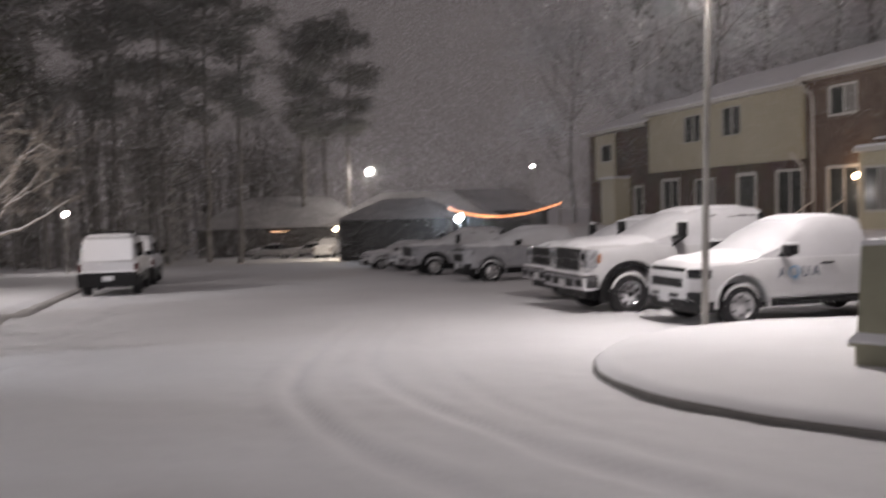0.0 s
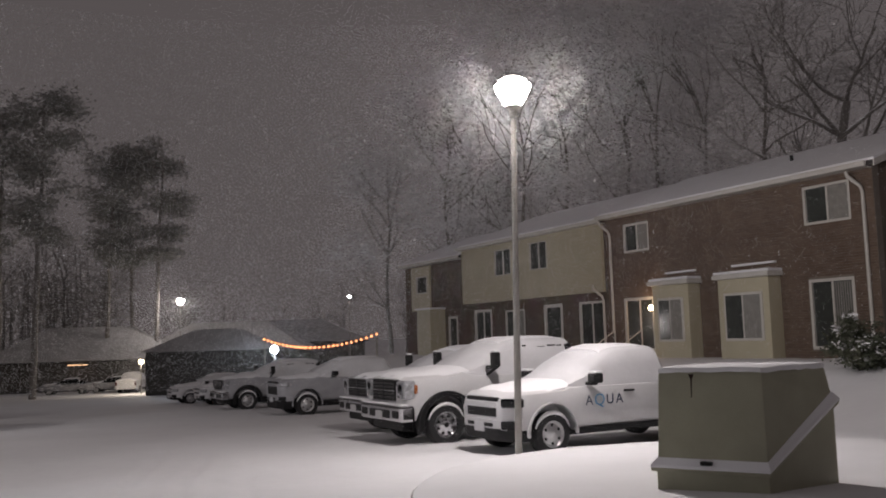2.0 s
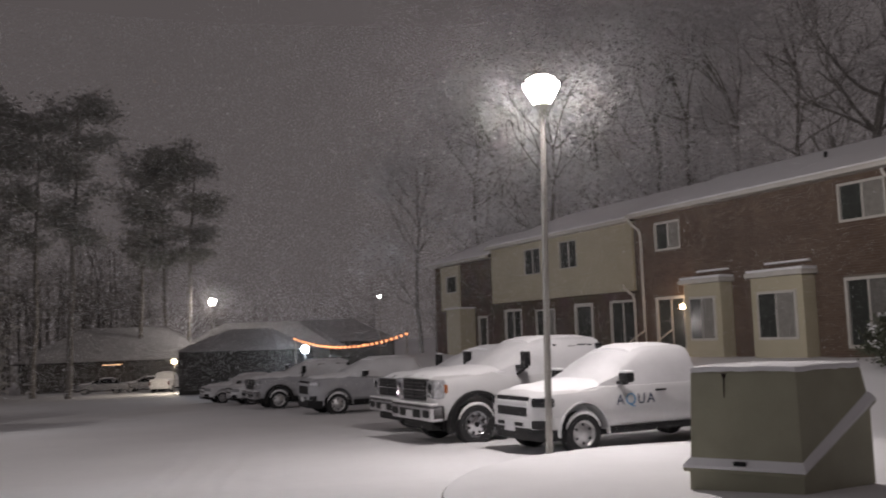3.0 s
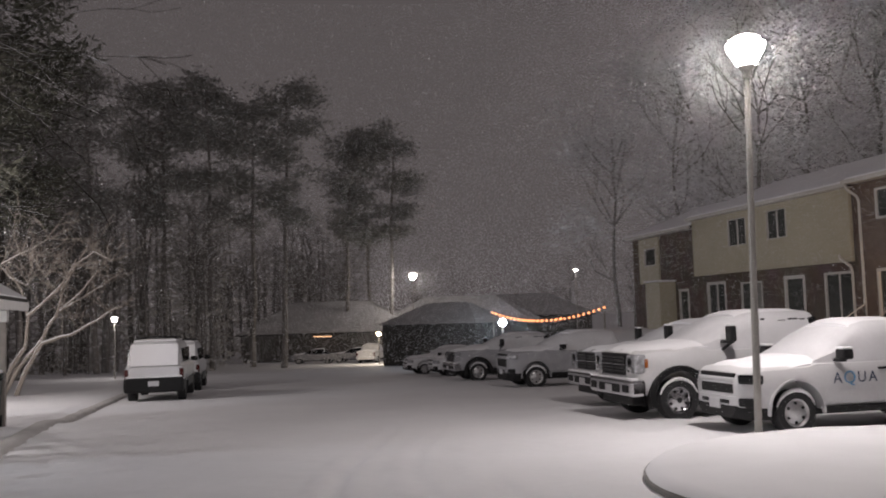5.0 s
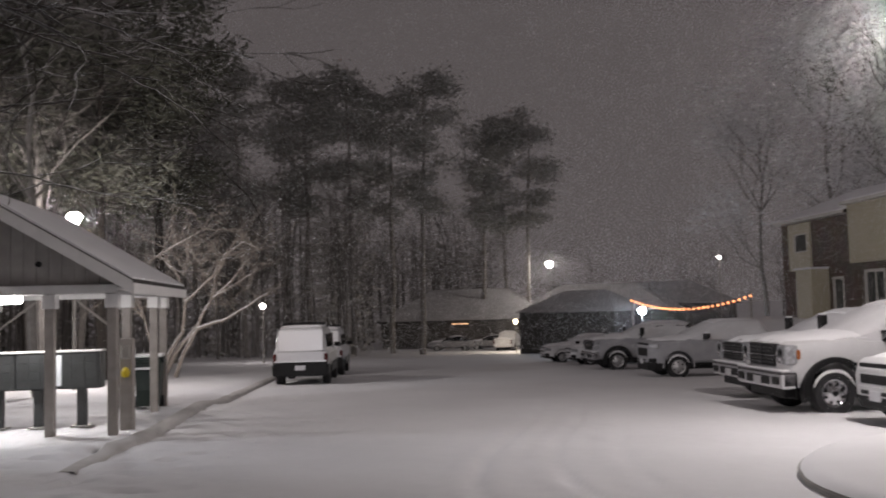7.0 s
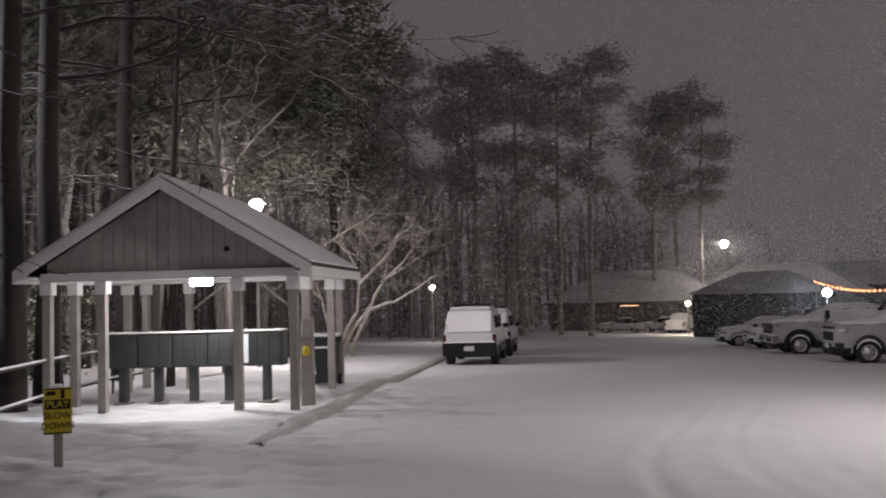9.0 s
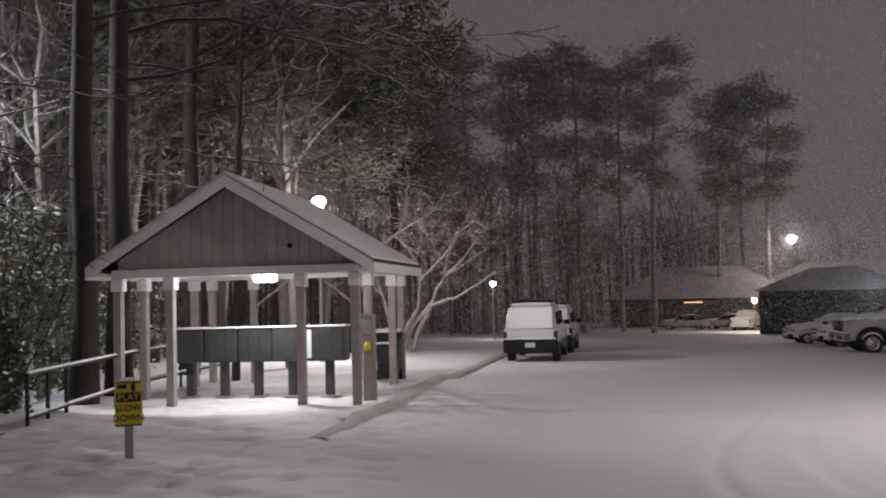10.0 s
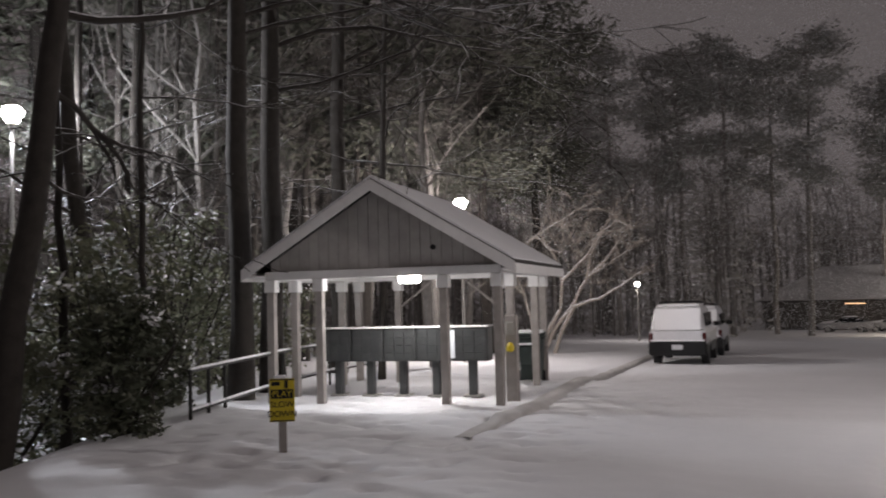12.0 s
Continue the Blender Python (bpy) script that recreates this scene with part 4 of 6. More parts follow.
window_unit(mid, "lower_window", 15.2, 16.8, 0.9, 2.6, -0.02, 2, True, 0.06)
window_unit(mid, "entrance_door", 18.0, 19.6, 0.7, 2.72, -0.02, 2, False, 0.12)
downpipe(mid, 9.55, 3.3)
far = unit("end_house", 20.5, 27.2, 5.5, "far end house of the terrace in brick and beige panels",
           [(24.4, 25.7, 3.83, 4.77), (21.3, 22.3, 0.6, 2.5), (24.3, 25.9, 0.6, 2.5)], ends=(1,))
window_unit(far, "upper_window", 24.4, 25.7, 3.83, 4.77, 0.08, 1, False, 0.06)
window_unit(far, "entrance_door", 21.3, 22.3, 0.6, 2.5, -0.02, 1, False, 0.12)
window_unit(far, "glass_door", 24.3, 25.9, 0.6, 2.5, -0.02, 2, False, 0.1)
me = carve(mesh_of(box((24.1, 0.004, 2.9), (26.3, 0.1, 5.3)), "panel", SIDING), [box((24.4, -0.2, 3.83), (25.7, 0.3, 4.77))], SIDING)
part("panel", me, None, far, "beige panel round the window")
part("bay", box((22.6, 0.0, 0.2), (24.1, 0.9, 2.9), 0.02), SIDING, far, "pale boxed porch")
part("canopy_snow", box((22.5, 0.0, 2.904), (24.2, 1.0, 2.99), 0.03), SNOW, far, "snow on the porch")


# ---------------- mail shelter ----------------
PM = pose(-13.85, 11.26, -0.46, 0, 0, 23)
PW, PD, PB, PR = 4.55, 4.5, 2.40, 4.12      # width, depth, underside of the beams, ridge
slab = tagged(part("slab", box((-0.3, -0.3, -0.3), (PW + 0.3, PD + 0.3, -0.05), 0.03), CONCRETE, m=PM), "concrete slab under trodden snow", "slab", kind="structure")
shelter = empty("mail_shelter", PM, "open gabled mail shelter with snow on its roof", "shelter")
spots = [(0, 0), (1.03, 0), (3.53, 0), (PW, 0), (0, PD), (1.03, PD), (3.53, PD), (PW, PD), (0, 1.03), (0, PD - 1.03), (PW, 1.03), (PW, PD - 1.03)]
for x, y in spots:
    po = part("post", box((x - 0.075, y - 0.075, -0.35), (x + 0.075, y + 0.075, PB), 0.008), PALEWOOD, shelter, "square weathered timber post")
    part("bracket", box((x - 0.11, y - 0.11, PB - 0.24), (x + 0.11, y + 0.11, PB - 0.003), 0.012), WHITEWOOD, po, "white-painted post cap")
for a, b in (((-0.1, -0.09), (PW + 0.1, 0.09)), ((-0.1, PD - 0.09), (PW + 0.1, PD + 0.09)), ((-0.09, 0.1), (0.09, PD - 0.1)), ((PW - 0.09, 0.1), (PW + 0.09, PD - 0.1))):
    part("beam", box((a[0], a[1], PB), (b[0], b[1], PB + 0.16), 0.01), WHITEWOOD, shelter, "white-painted beam")
part("ceiling_board", box((0.1, 0.1, PB + 0.10), (PW - 0.1, PD - 0.1, PB + 0.13)), WHITEWOOD, shelter, "white ceiling")
ov, fr = 0.42, 0.42
rise = (PR - PB - 0.10) / (PW / 2 + ov)
for y in (-0.02, PD - 0.01):
    n = 22
    for i in range(n):
        x0, x1 = PW * i / n, PW * (i + 1) / n - 0.008
        za, zb = [PR - 0.02 - rise * abs(x - PW / 2) for x in (x0, x1)]
        part("gable_board", prism([(x0, PB + 0.163), (x1, PB + 0.163), (x1, zb), (x0, za)], y, y + 0.03), GABLE, shelter)
for sgn in (-1, 1):
    def rx(d):
        return PW / 2 + sgn * d
    e = PW / 2 + ov
    ze = PB + 0.10
    for nm, mat, dz, th, txt, grow in (("roof", SHEDWALL, 0.06, 0.06, "dark shingle roof", 0.0), ("roof_snow", SNOW, 0.123, 0.05, "snow on the roof", -0.03)):
        bm = prism([(rx(0), PR + dz), (rx(e + grow), ze + dz), (rx(e + grow), ze + dz + th), (rx(0), PR + dz + th)], -fr - grow, PD + fr + grow)
        part(nm, bm, mat, shelter, txt)
    for y in (-fr - 0.035, PD + fr + 0.004):
        part("bargeboard", prism([(rx(0), PR - 0.12), (rx(e), ze - 0.12), (rx(e), ze + 0.10), (rx(0), PR + 0.10)], y, y + 0.03), WHITEWOOD, shelter, "white board along the gable")
    x = rx(e)
    part("fascia", box((x - 0.02, -fr, ze - 0.12), (x + 0.02, PD + fr, ze + 0.06)), WHITEWOOD, shelter, "white fascia board")
    part("soffit", prism([(rx(PW / 2 + 0.1), PB + 0.06), (rx(e - 0.03), ze - 0.06), (rx(e - 0.03), ze - 0.03), (rx(PW / 2 + 0.1), PB + 0.09)], -fr, PD + fr), WHITEWOOD, shelter)
for x0, x1 in ((2.7, 3.45), (1.9, 1.1)):
    part("brace", tube([(x0, PD, PB - 0.02), (x1, PD, PB - 0.62)], 0.03, 6), PALEWOOD, shelter, "thin diagonal brace")
part("gable_vent", lathe([(0.05, 0), (0.05, 0.03)], "Y", 14), BLACK, shelter, "small dark hole", Matrix.Translation((3.35, -0.06, PB + 0.52)))
fix = empty("ceiling_lamp", PM @ Matrix.Translation((2.72, 0.42, PB + 0.04)), "lit rectangular lamp under the shelter ceiling", "ceiling lamp")
ob = part("diffuser", box((-0.2, -0.1, -0.17), (0.2, 0.1, 0.02), 0.04), LAMPGLASS, fix, "glowing white diffuser")
ob.visible_shadow = False
part("housing", box((-0.22, -0.12, 0.02), (0.22, 0.12, 0.05), 0.01), WHITEWOOD, fix)
p = PM @ Vector((2.72, 0.42, PB - 0.06))
lamp("shelter_light", p, 50, (0.97, 0.94, 1.0), 0.12)


def mailbox_unit(x, w, y, z0=0.72, z1=1.38, label="dark grey metal mailbox bank on a pedestal"):
    t = empty("mailbox_unit", PM @ Matrix.Translation((x, y, 0)), label, "mailbox", "mailbox banks")
    part("cabinet", box((0, -0.2, z0), (w - 0.02, 0.2, z1), 0.012), MAILBOX, t)
    part("cap", box((-0.01, -0.23, z1), (w - 0.01, 0.23, z1 + 0.03), 0.008), WHITEWOOD, t, "pale metal cap with snow")
    for i in range(3):
        for j in range(4):
            a, b = x * 0 + 0.03 + (w - 0.08) * i / 3, z0 + 0.03 + (z1 - z0 - 0.06) * j / 4
            part("mail_door", box((a, -0.212, b), (a + (w - 0.08) / 3 - 0.012, -0.198, b + (z1 - z0 - 0.06) / 4 - 0.012), 0.004), MAILBOX, t)
    part("leg", box((w * 0.5 - 0.075, -0.085, 0.02), (w * 0.5 + 0.075, 0.085, z0), 0.006), MAILBOX, t, "dark metal pedestal")
    part("foot", box((w * 0.28, -0.16, 0.02), (w * 0.72, 0.16, 0.05), 0.006), GALV, t)


for x in (0.5, 1.2, 1.9, 2.6):
    mailbox_unit(x, 0.70, 1.3)
mailbox_unit(3.32, 0.76, 1.3, label="dark grey mailbox bank beside a white notice")
notice = tagged(part("notice", box((3.24, 1.07, 0.78), (3.40, 1.09, 1.33), 0.003), PAPER, m=PM), "white paper notice hung by the mailboxes", "notice")


def box_post():
    t = empty("utility_post", PM @ pose(PW + 0.1, 0.62, 0), "square wooden post with a small metal box", "post")
    part("post", box((-0.11, -0.11, -0.2), (0.11, 0.11, 1.62), 0.012), PALEWOOD, t)
    part("meter_box", box((-0.08, -0.17, 1.25), (0.08, -0.115, 1.5), 0.02), GALV, t, "pale metal box")
    part("cover", lathe([(0.02, -0.09), (0.06, -0.07), (0.075, 0.0), (0.05, 0.07), (0.02, 0.09)], sides=14), YELLOW, t, "dull yellow rounded cover", Matrix.Translation((0, -0.15, 1.02)), True)


box_post()


def wheeled_bin(x, y, turn):
    t = empty("wheeled_bin", on_ground(x, y, turn, 0.02), "dark green wheeled bin with snow on its lid", "bin")
    bm = loft([(-0.28, [(0.24, 0.05), (0.24, 0.1), (0.31, 0.98), (0, 0.98)]), (0.22, [(0.22, 0.05), (0.22, 0.1), (0.29, 0.98), (0, 0.98)]), (0.33, [(0.2, 0.4), (0.22, 0.5), (0.29, 0.97), (0, 0.97)])])
    part("tub", bm, GREENBIN, t)
    part("rim", box((-0.34, -0.34, 0.96), (0.37, 0.34, 1.02), 0.02), GREENBIN, t)
    part("lid", box((-0.35, -0.34, 1.02), (0.40, 0.34, 1.09), 0.03), GREENBIN, t)
    part("lid_snow", box((-0.32, -0.32, 1.088), (0.36, 0.31, 1.15), 0.03), SNOW, t, "snow on the lid")
    part("bar", tube([(0.42, -0.25, 0.86), (0.42, 0.2, 0.86)], 0.025), SNOW, t, "snow on the grab bar")
    for s in (-1, 1):
        part("wheel", lathe([(0.12, -0.03), (0.12, 0.03)], "Y", 18), RUBBER, t, "", pose(-0.27, s * 0.27, 0.11))


wheeled_bin(-11.5, 16.75, -60)


# ---------------- warning sign ----------------
def letters(text, size, mat, parent, m, name="lettering"):
    cu = bpy.data.curves.new(name, "FONT")
    cu.body, cu.size, cu.align_x, cu.align_y, cu.extrude = text, size, "CENTER", "CENTER", 0.002
    tmp = new("tmp", cu)
    bpy.context.view_layer.update()
    me = bpy.data.meshes.new_from_object(tmp.evaluated_get(bpy.context.evaluated_depsgraph_get()))
    bpy.data.objects.remove(tmp)
    me.materials.clear()
    me.materials.append(mat)
    return part(name, me, None, parent, m=m)


def yard_sign():
    x, y = -8.25, 6.8
    t = empty("yard_sign", on_ground(x, y, 44), "small yellow and black warning sign on a stake", "sign")
    part("stake", box((-0.045, -0.02, -0.1), (0.045, 0.04, 0.85), 0.006), PALEWOOD, t)
    pl = part("plate", box((-0.145, -0.03, 0.36), (0.145, -0.02, 0.86), 0.004), YELLOW, t)
    part("black_band", box((-0.13, -0.034, 0.63), (0.13, -0.0305, 0.735)), BLACK, pl, "black band")
    part("picture_bar", box((-0.12, -0.034, 0.78), (-0.02, -0.0305, 0.825)), BLACK, pl, "dark bar")
    part("picture_bar", box((0.03, -0.034, 0.745), (0.07, -0.0305, 0.835)), BLACK, pl, "dark bar")
    part("border", box((-0.14, -0.033, 0.84), (0.14, -0.0305, 0.855)), BLACK, pl)
    part("border", box((-0.14, -0.033, 0.365), (0.14, -0.0305, 0.38)), BLACK, pl)
    up = Matrix.Rotation(radians(90), 4, "X")
    letters("PLAY", 0.1, YELLOW, pl, Matrix.Translation((0, -0.037, 0.682)) @ up)
    letters("SLOW", 0.1, BLACK, pl, Matrix.Translation((0, -0.033, 0.56)) @ up)
    letters("DOWN", 0.1, BLACK, pl, Matrix.Translation((0, -0.033, 0.45)) @ up)
    part("snow_cap", box((-0.09, -0.04, 0.857), (0.05, 0.03, 0.90), 0.02), SNOW, t, "lump of snow")


yard_sign()
# door lettering on the white pickup
up = Matrix.Rotation(radians(90), 4, "X")
face = Matrix.Rotation(radians(180), 4, "Z") @ Matrix.Rotation(radians(90), 4, "X")
for ch, dx, mat in (("A", -0.77, INK), ("Q", -1.00, PALEBLUE), ("U", -1.23, INK), ("A", -1.44, INK)):
    letters(ch, 0.25 if ch != "Q" else 0.29, mat, colorado, Matrix.Translation((dx, 0.938, 0.86)) @ face)
part("small_lettering", box((-1.12, 0.934, 0.66), (-0.82, 0.94, 0.685)), PLATE, colorado, "faint grey line of small print")


# ---------------- kerb along the lawn ----------------
def lawn_kerb():
    bm = bmesh.new()
    rows = []
    for k in range(60):
        s = 11.2 + 0.72 * k
        row = []
        for q, dz in ((-3.48, -0.05), (-3.53, 0.045), (-3.60, 0.09), (-3.78, 0.10), (-3.86, 0.02)):
            p = H * s + N * (q + 0.10 * noise.noise((s * 1.3, round(q + 0.1), 7)))
            b = H * s + N * -3.35
            zz = ground_z(b.x, b.y) - 0.09 * smoothstep(13.5, 11.2, s)
            row.append(bm.verts.new((p.x, p.y, zz + dz + 0.008 * noise.noise((s, q * 3, 1)))))
        rows.append(row)
    for a, b in zip(rows, rows[1:]):
        for k in range(4):
            bm.faces.new((a[k], a[k + 1], b[k + 1], b[k]))
    tagged(part("kerb", bm, SLUSH, smooth=True), "low slushy kerb edging the snowy lawn, its shadow in the grey", "kerb", kind="structure")


lawn_kerb()


# ---------------- creek-side railing ----------------
def railing():
    t = empty("creek_railing", pose(0, 0, 0), "low pipe railing with snow along its bars", "railing")
    pts = [Vector((-11.84, 8.0, 0)), Vector((-12.6, 9.2, 0)), Vector((-14.3, 11.9, 0)), Vector((-15.4, 14.2, 0)), Vector((-16.2, 16.5, 0))]
    for p in pts + [pts[0].lerp(pts[1], 0.5)]:
        part("post", tube([(p.x, p.y, -0.9), (p.x, p.y, 0.52)], 0.03), RAILIRON, t, "dark metal post")
    for a, b in zip(pts, pts[1:]):
        for z in (0.5, -0.12):
            part("rail", tube([(a.x, a.y, z), (b.x, b.y, z)], 0.028), RAILIRON, t, "dark metal rail")
            part("rail_snow", tube([(a.x, a.y, z + 0.03), (b.x, b.y, z + 0.03)], 0.026), SNOW, t, "line of snow on the rail")


railing()


# ---------------- off-road estate cars ----------------
def estate(m, label, body):
    """A boxy four-wheel-drive, nose along +x, rear axle over the origin."""
    t = empty("estate_car", m, label, "car", "parked vehicles")
    w, sill, belt, top, r = 0.92, 0.48, 1.14, 1.93, 0.38

    def ring(x, z, k, lo=0.0):
        return (x, [(w * 0.93 * k, sill + lo), (w * k, sill + 0.15 + lo), (w * k, z - 0.1), (w * 0.97 * k, z - 0.02), (0, z)])
    me = mesh_of(loft([ring(-0.92, belt, 0.97), ring(-0.85, belt, 1), ring(1.6, belt, 1), ring(2.2, belt, 1), ring(3.2, belt - 0.02, 0.98), ring(3.5, belt - 0.12, 0.93), ring(3.56, belt - 0.3, 0.88, 0.1)]), "body", body)
    cut = []
    for ax in (0, 2.7):
        for s in (1, -1):
            c = lathe([(r * 1.22, -0.2), (r * 1.22, 0.2)], "Y", 28)
            bmesh.ops.translate(c, verts=c.verts, vec=(ax, s * (w - 0.12), r))
            cut.append(c)
    part("body", carve(me, cut, BLACK), None, t)

    def g(x, z, k):
        return (x, [(w * 0.96 * k, belt - 0.04), (w * 0.95 * k, belt + 0.03), (w * 0.86 * k, z - 0.1), (w * 0.78 * k, z - 0.01), (0, z + 0.02)])
    part("cab", loft([g(-0.88, belt + 0.05, 0.97), g(-0.84, belt + 0.2, 0.98), g(-0.62, top - 0.04, 0.97), g(-0.3, top, 1), g(1.3, top - 0.02, 1), g(1.6, top - 0.12, 1), g(2.25, belt, 1)]), body, t, "", smooth=True)
    # the snowed-over tailgate window and side glass
    part("tailgate_snow", prism([(-0.93, belt + 0.02), (-0.72, top - 0.1), (-0.66, top - 0.08), (-0.85, belt + 0.02)], -w * 0.8, w * 0.8), SNOW, t, "snow over the rear window")
    part("tailgate_snow", box((-0.955, -w * 0.86, sill + 0.34), (-0.9, w * 0.86, belt - 0.02), 0.03), DUSTED, t, "dusting of snow on the tailgate")
    part("bumper", box((-1.06, -w * 0.99, sill - 0.16), (-0.86, w * 0.99, sill + 0.30), 0.05), BLACK, t, "dark bumper")
    part("bumper_snow", box((-1.05, -w * 0.95, sill + 0.302), (-0.9, w * 0.95, sill + 0.36), 0.03), SNOW, t, "shelf of snow on the bumper")
    part("number_plate", box((-1.07, -0.17, sill + 0.04), (-1.055, 0.17, sill + 0.20), 0.004), PLATE, t, "pale number plate")
    part("wiper", tube([(-0.9, -0.02, belt + 0.03), (-0.86, -0.5, belt + 0.12)], 0.015), BLACK, t)
    for s in (1, -1):
        part("tail_light", box((-0.95, s * w * 0.86, sill + 0.28), (-0.84, s * w * 1.0, belt - 0.08), 0.02), REDLENS, t, "red tail light")
        for a, b in ((-0.45, 0.35), (0.42, 1.15), (1.22, 1.75)):
            x1 = b
            part("side_window", prism([(a, belt + 0.1), (x1, belt + 0.1), (x1 - (0.1 if b < 1.7 else 0.32), top - 0.24), (a + 0.03, top - 0.24)], s * (w * 0.80), s * (w * 0.95)), DARKGLASS, t, "dark side window")
        part("roof_rail", tube([(-0.4, s * w * 0.68, top + 0.12), (1.2, s * w * 0.68, top + 0.12)], 0.03), BLACK, t, "black roof rail")
        for x in (-0.35, 0.4, 1.15):
            part("rail_foot", box((x - 0.04, s * w * 0.68 - 0.025, top - 0.03), (x + 0.04, s * w * 0.68 + 0.025, top + 0.12), 0.01), BLACK, t)
        part("mirror", box((1.72, s * (w - 0.02), belt + 0.04), (1.85, s * (w + 0.22), belt + 0.2), 0.03), BLACK, t, "black wing mirror")
        part("arch_trim", box((0.42, s * (w - 0.06), sill - 0.1), (2.25, s * (w + 0.02), sill + 0.22), 0.02), BLACK, t, "black side cladding")
        part("rear_cladding", box((-0.95, s * (w - 0.06), sill - 0.1), (-0.43, s * (w + 0.02), sill + 0.22), 0.02), BLACK, t, "black side cladding")
        for ax in (0, 2.7):
            wheel(t, ax, s * (w - 0.14), r, 0.25, s, STEEL, False)
    for x in (-0.36, 0.85):
        part("roof_bar", tube([(x, -w * 0.68, top + 0.13), (x, w * 0.68, top + 0.13)], 0.025), BLACK, t, "black roof bar")
    part("roof_snow", box((-0.5, -w * 0.74, top - 0.02), (1.25, w * 0.74, top + 0.06), 0.05), SNOW, t, "snow on the roof")
    part("bonnet_snow", box((2.2, -w * 0.85, belt - 0.06), (3.35, w * 0.85, belt + 0.03), 0.05), SNOW, t, "snow on the bonnet")
    part("chassis", box((-0.8, -w * 0.7, 0.3), (3.3, w * 0.7, sill + 0.08)), BLACK, t, "dark underside")
    return t


estate(on_ground(-13.18, 28.2, 108), "white boxy off-road car with roof rack, snow on its rear window", PAINT)
estate(on_ground(-15.3, 34.6, 108), "pale boxy off-road car with roof rack parked nose out", DUSTED)


# ---------------- far houses, fenced yard, string of bulbs ----------------
def hip_house(cx, cy, w, d, wall, peak, turn, label, base):
    t = empty("far_house", pose(cx, cy, base, 0, 0, turn), label, "house", "far houses")
    part("wall", box((-w / 2, -d / 2, -0.6), (w / 2, d / 2, wall)), HOUSEWALL, t)
    e = 0.6
    for nm, mat, up_, grow in (("roof", SHEDWALL, 0.0, 0.0), ("roof_snow", THINSNOW, 0.1, -0.06)):
        bm = bmesh.new()
        k = d / 2
        b = [bm.verts.new((sx * (w / 2 + e + grow), sy * (d / 2 + e + grow), wall - 0.15 + up_ + dz)) for dz in (0, 0.12) for sx, sy in ((-1, -1), (1, -1), (1, 1), (-1, 1))]
        r = [bm.verts.new((sx * (w / 2 - k * 0.9), 0, peak + up_)) for sx in (-1, 1)]
        bm.faces.new(b[:4])
        for i in range(4):
            bm.faces.new((b[i], b[(i + 1) % 4], b[4 + (i + 1) % 4], b[4 + i]))
        bm.faces.new((b[4], b[5], r[1], r[0]))
        bm.faces.new((b[5], b[6], r[1]))
        bm.faces.new((b[6], b[7], r[0], r[1]))
        bm.faces.new((b[7], b[4], r[0]))
        part(nm, bm, mat, t, "thin snow over the hip roof" if mat is THINSNOW else "")
    return t


hip_house(-23.6, 93, 17, 10, 2.75, 5.9, 4, "long single-storey house with a snowy hip roof", -2.55)
hip_house(-10.5, 98, 16, 9, 3.4, 6.2, -6, "single-storey house behind the yard with snowy roof", -2.6)
hip_house(-4.5, 118, 18, 12, 4.2, 7.0, -4, "pale house in the snowfall", -2.9)
porch = empty("porch_lamp", pose(-23.3, 87.15, -0.16), "long warm porch light under the eave", "porch lamp")
part("diffuser", box((-0.9, -0.06, -0.035), (0.9, 0.06, 0.035), 0.02), PORCHGLASS, porch, "dim warm tube")
garage = empty("garage_lamp", pose(-15.42, 76.5, 0.15), "bright warm lamp on a short post by a truck", "yard lamp")
ob = part("globe", lathe([(0.05, -0.2), (0.2, -0.1), (0.22, 0.05), (0.1, 0.18), (0.03, 0.2)], sides=14), DOORGLASS, garage, "glowing globe", smooth=True)
ob.visible_shadow = False
part("pole", tube([(0, 0, -2.8), (0, 0, -0.2)], 0.04), GALV, garage)
lamp("garage_light", (-15.42, 76.5, 0.15), 420, (1.0, 0.86, 0.7), 0.2)


def yard():
    a, b = Vector((-13.9, 70.6, 0)), Vector((-6.0, 66.2, 0))
    t = empty("dark_shed", pose(a.x, a.y, -2.5, 0, 0, math.degrees(math.atan2(b.y - a.y, b.x - a.x))), "long dark boarded shed with a snowy low roof", "shed")
    L = (b - a).length
    n = 30
    for i in range(n):
        part("board", box((L * i / n, 0, -0.3), (L * (i + 1) / n - 0.02, 0.06 if i % 2 else 0.08, 3.45)), SHEDWALL, t)
    part("shed_wall", box((0, 0.1, -0.3), (L, 5.0, 3.42)), SHEDWALL, t)
    e = 0.3
    bm = bmesh.new()
    vs = [bm.verts.new(p) for p in ((-e, -e, 3.45), (L + e, -e, 3.45), (L + e, 5.3, 3.45), (-e, 5.3, 3.45), (L * 0.3, 2.5, 5.1), (L * 0.75, 2.5, 5.1))]
    for f in ((0, 3, 2, 1), (0, 1, 5, 4), (1, 2, 5), (2, 3, 4, 5), (3, 0, 4)):
        bm.faces.new([vs[k] for k in f])
    part("roof_snow", bm, THINSNOW, t, "thin snow over the low roof")


yard()


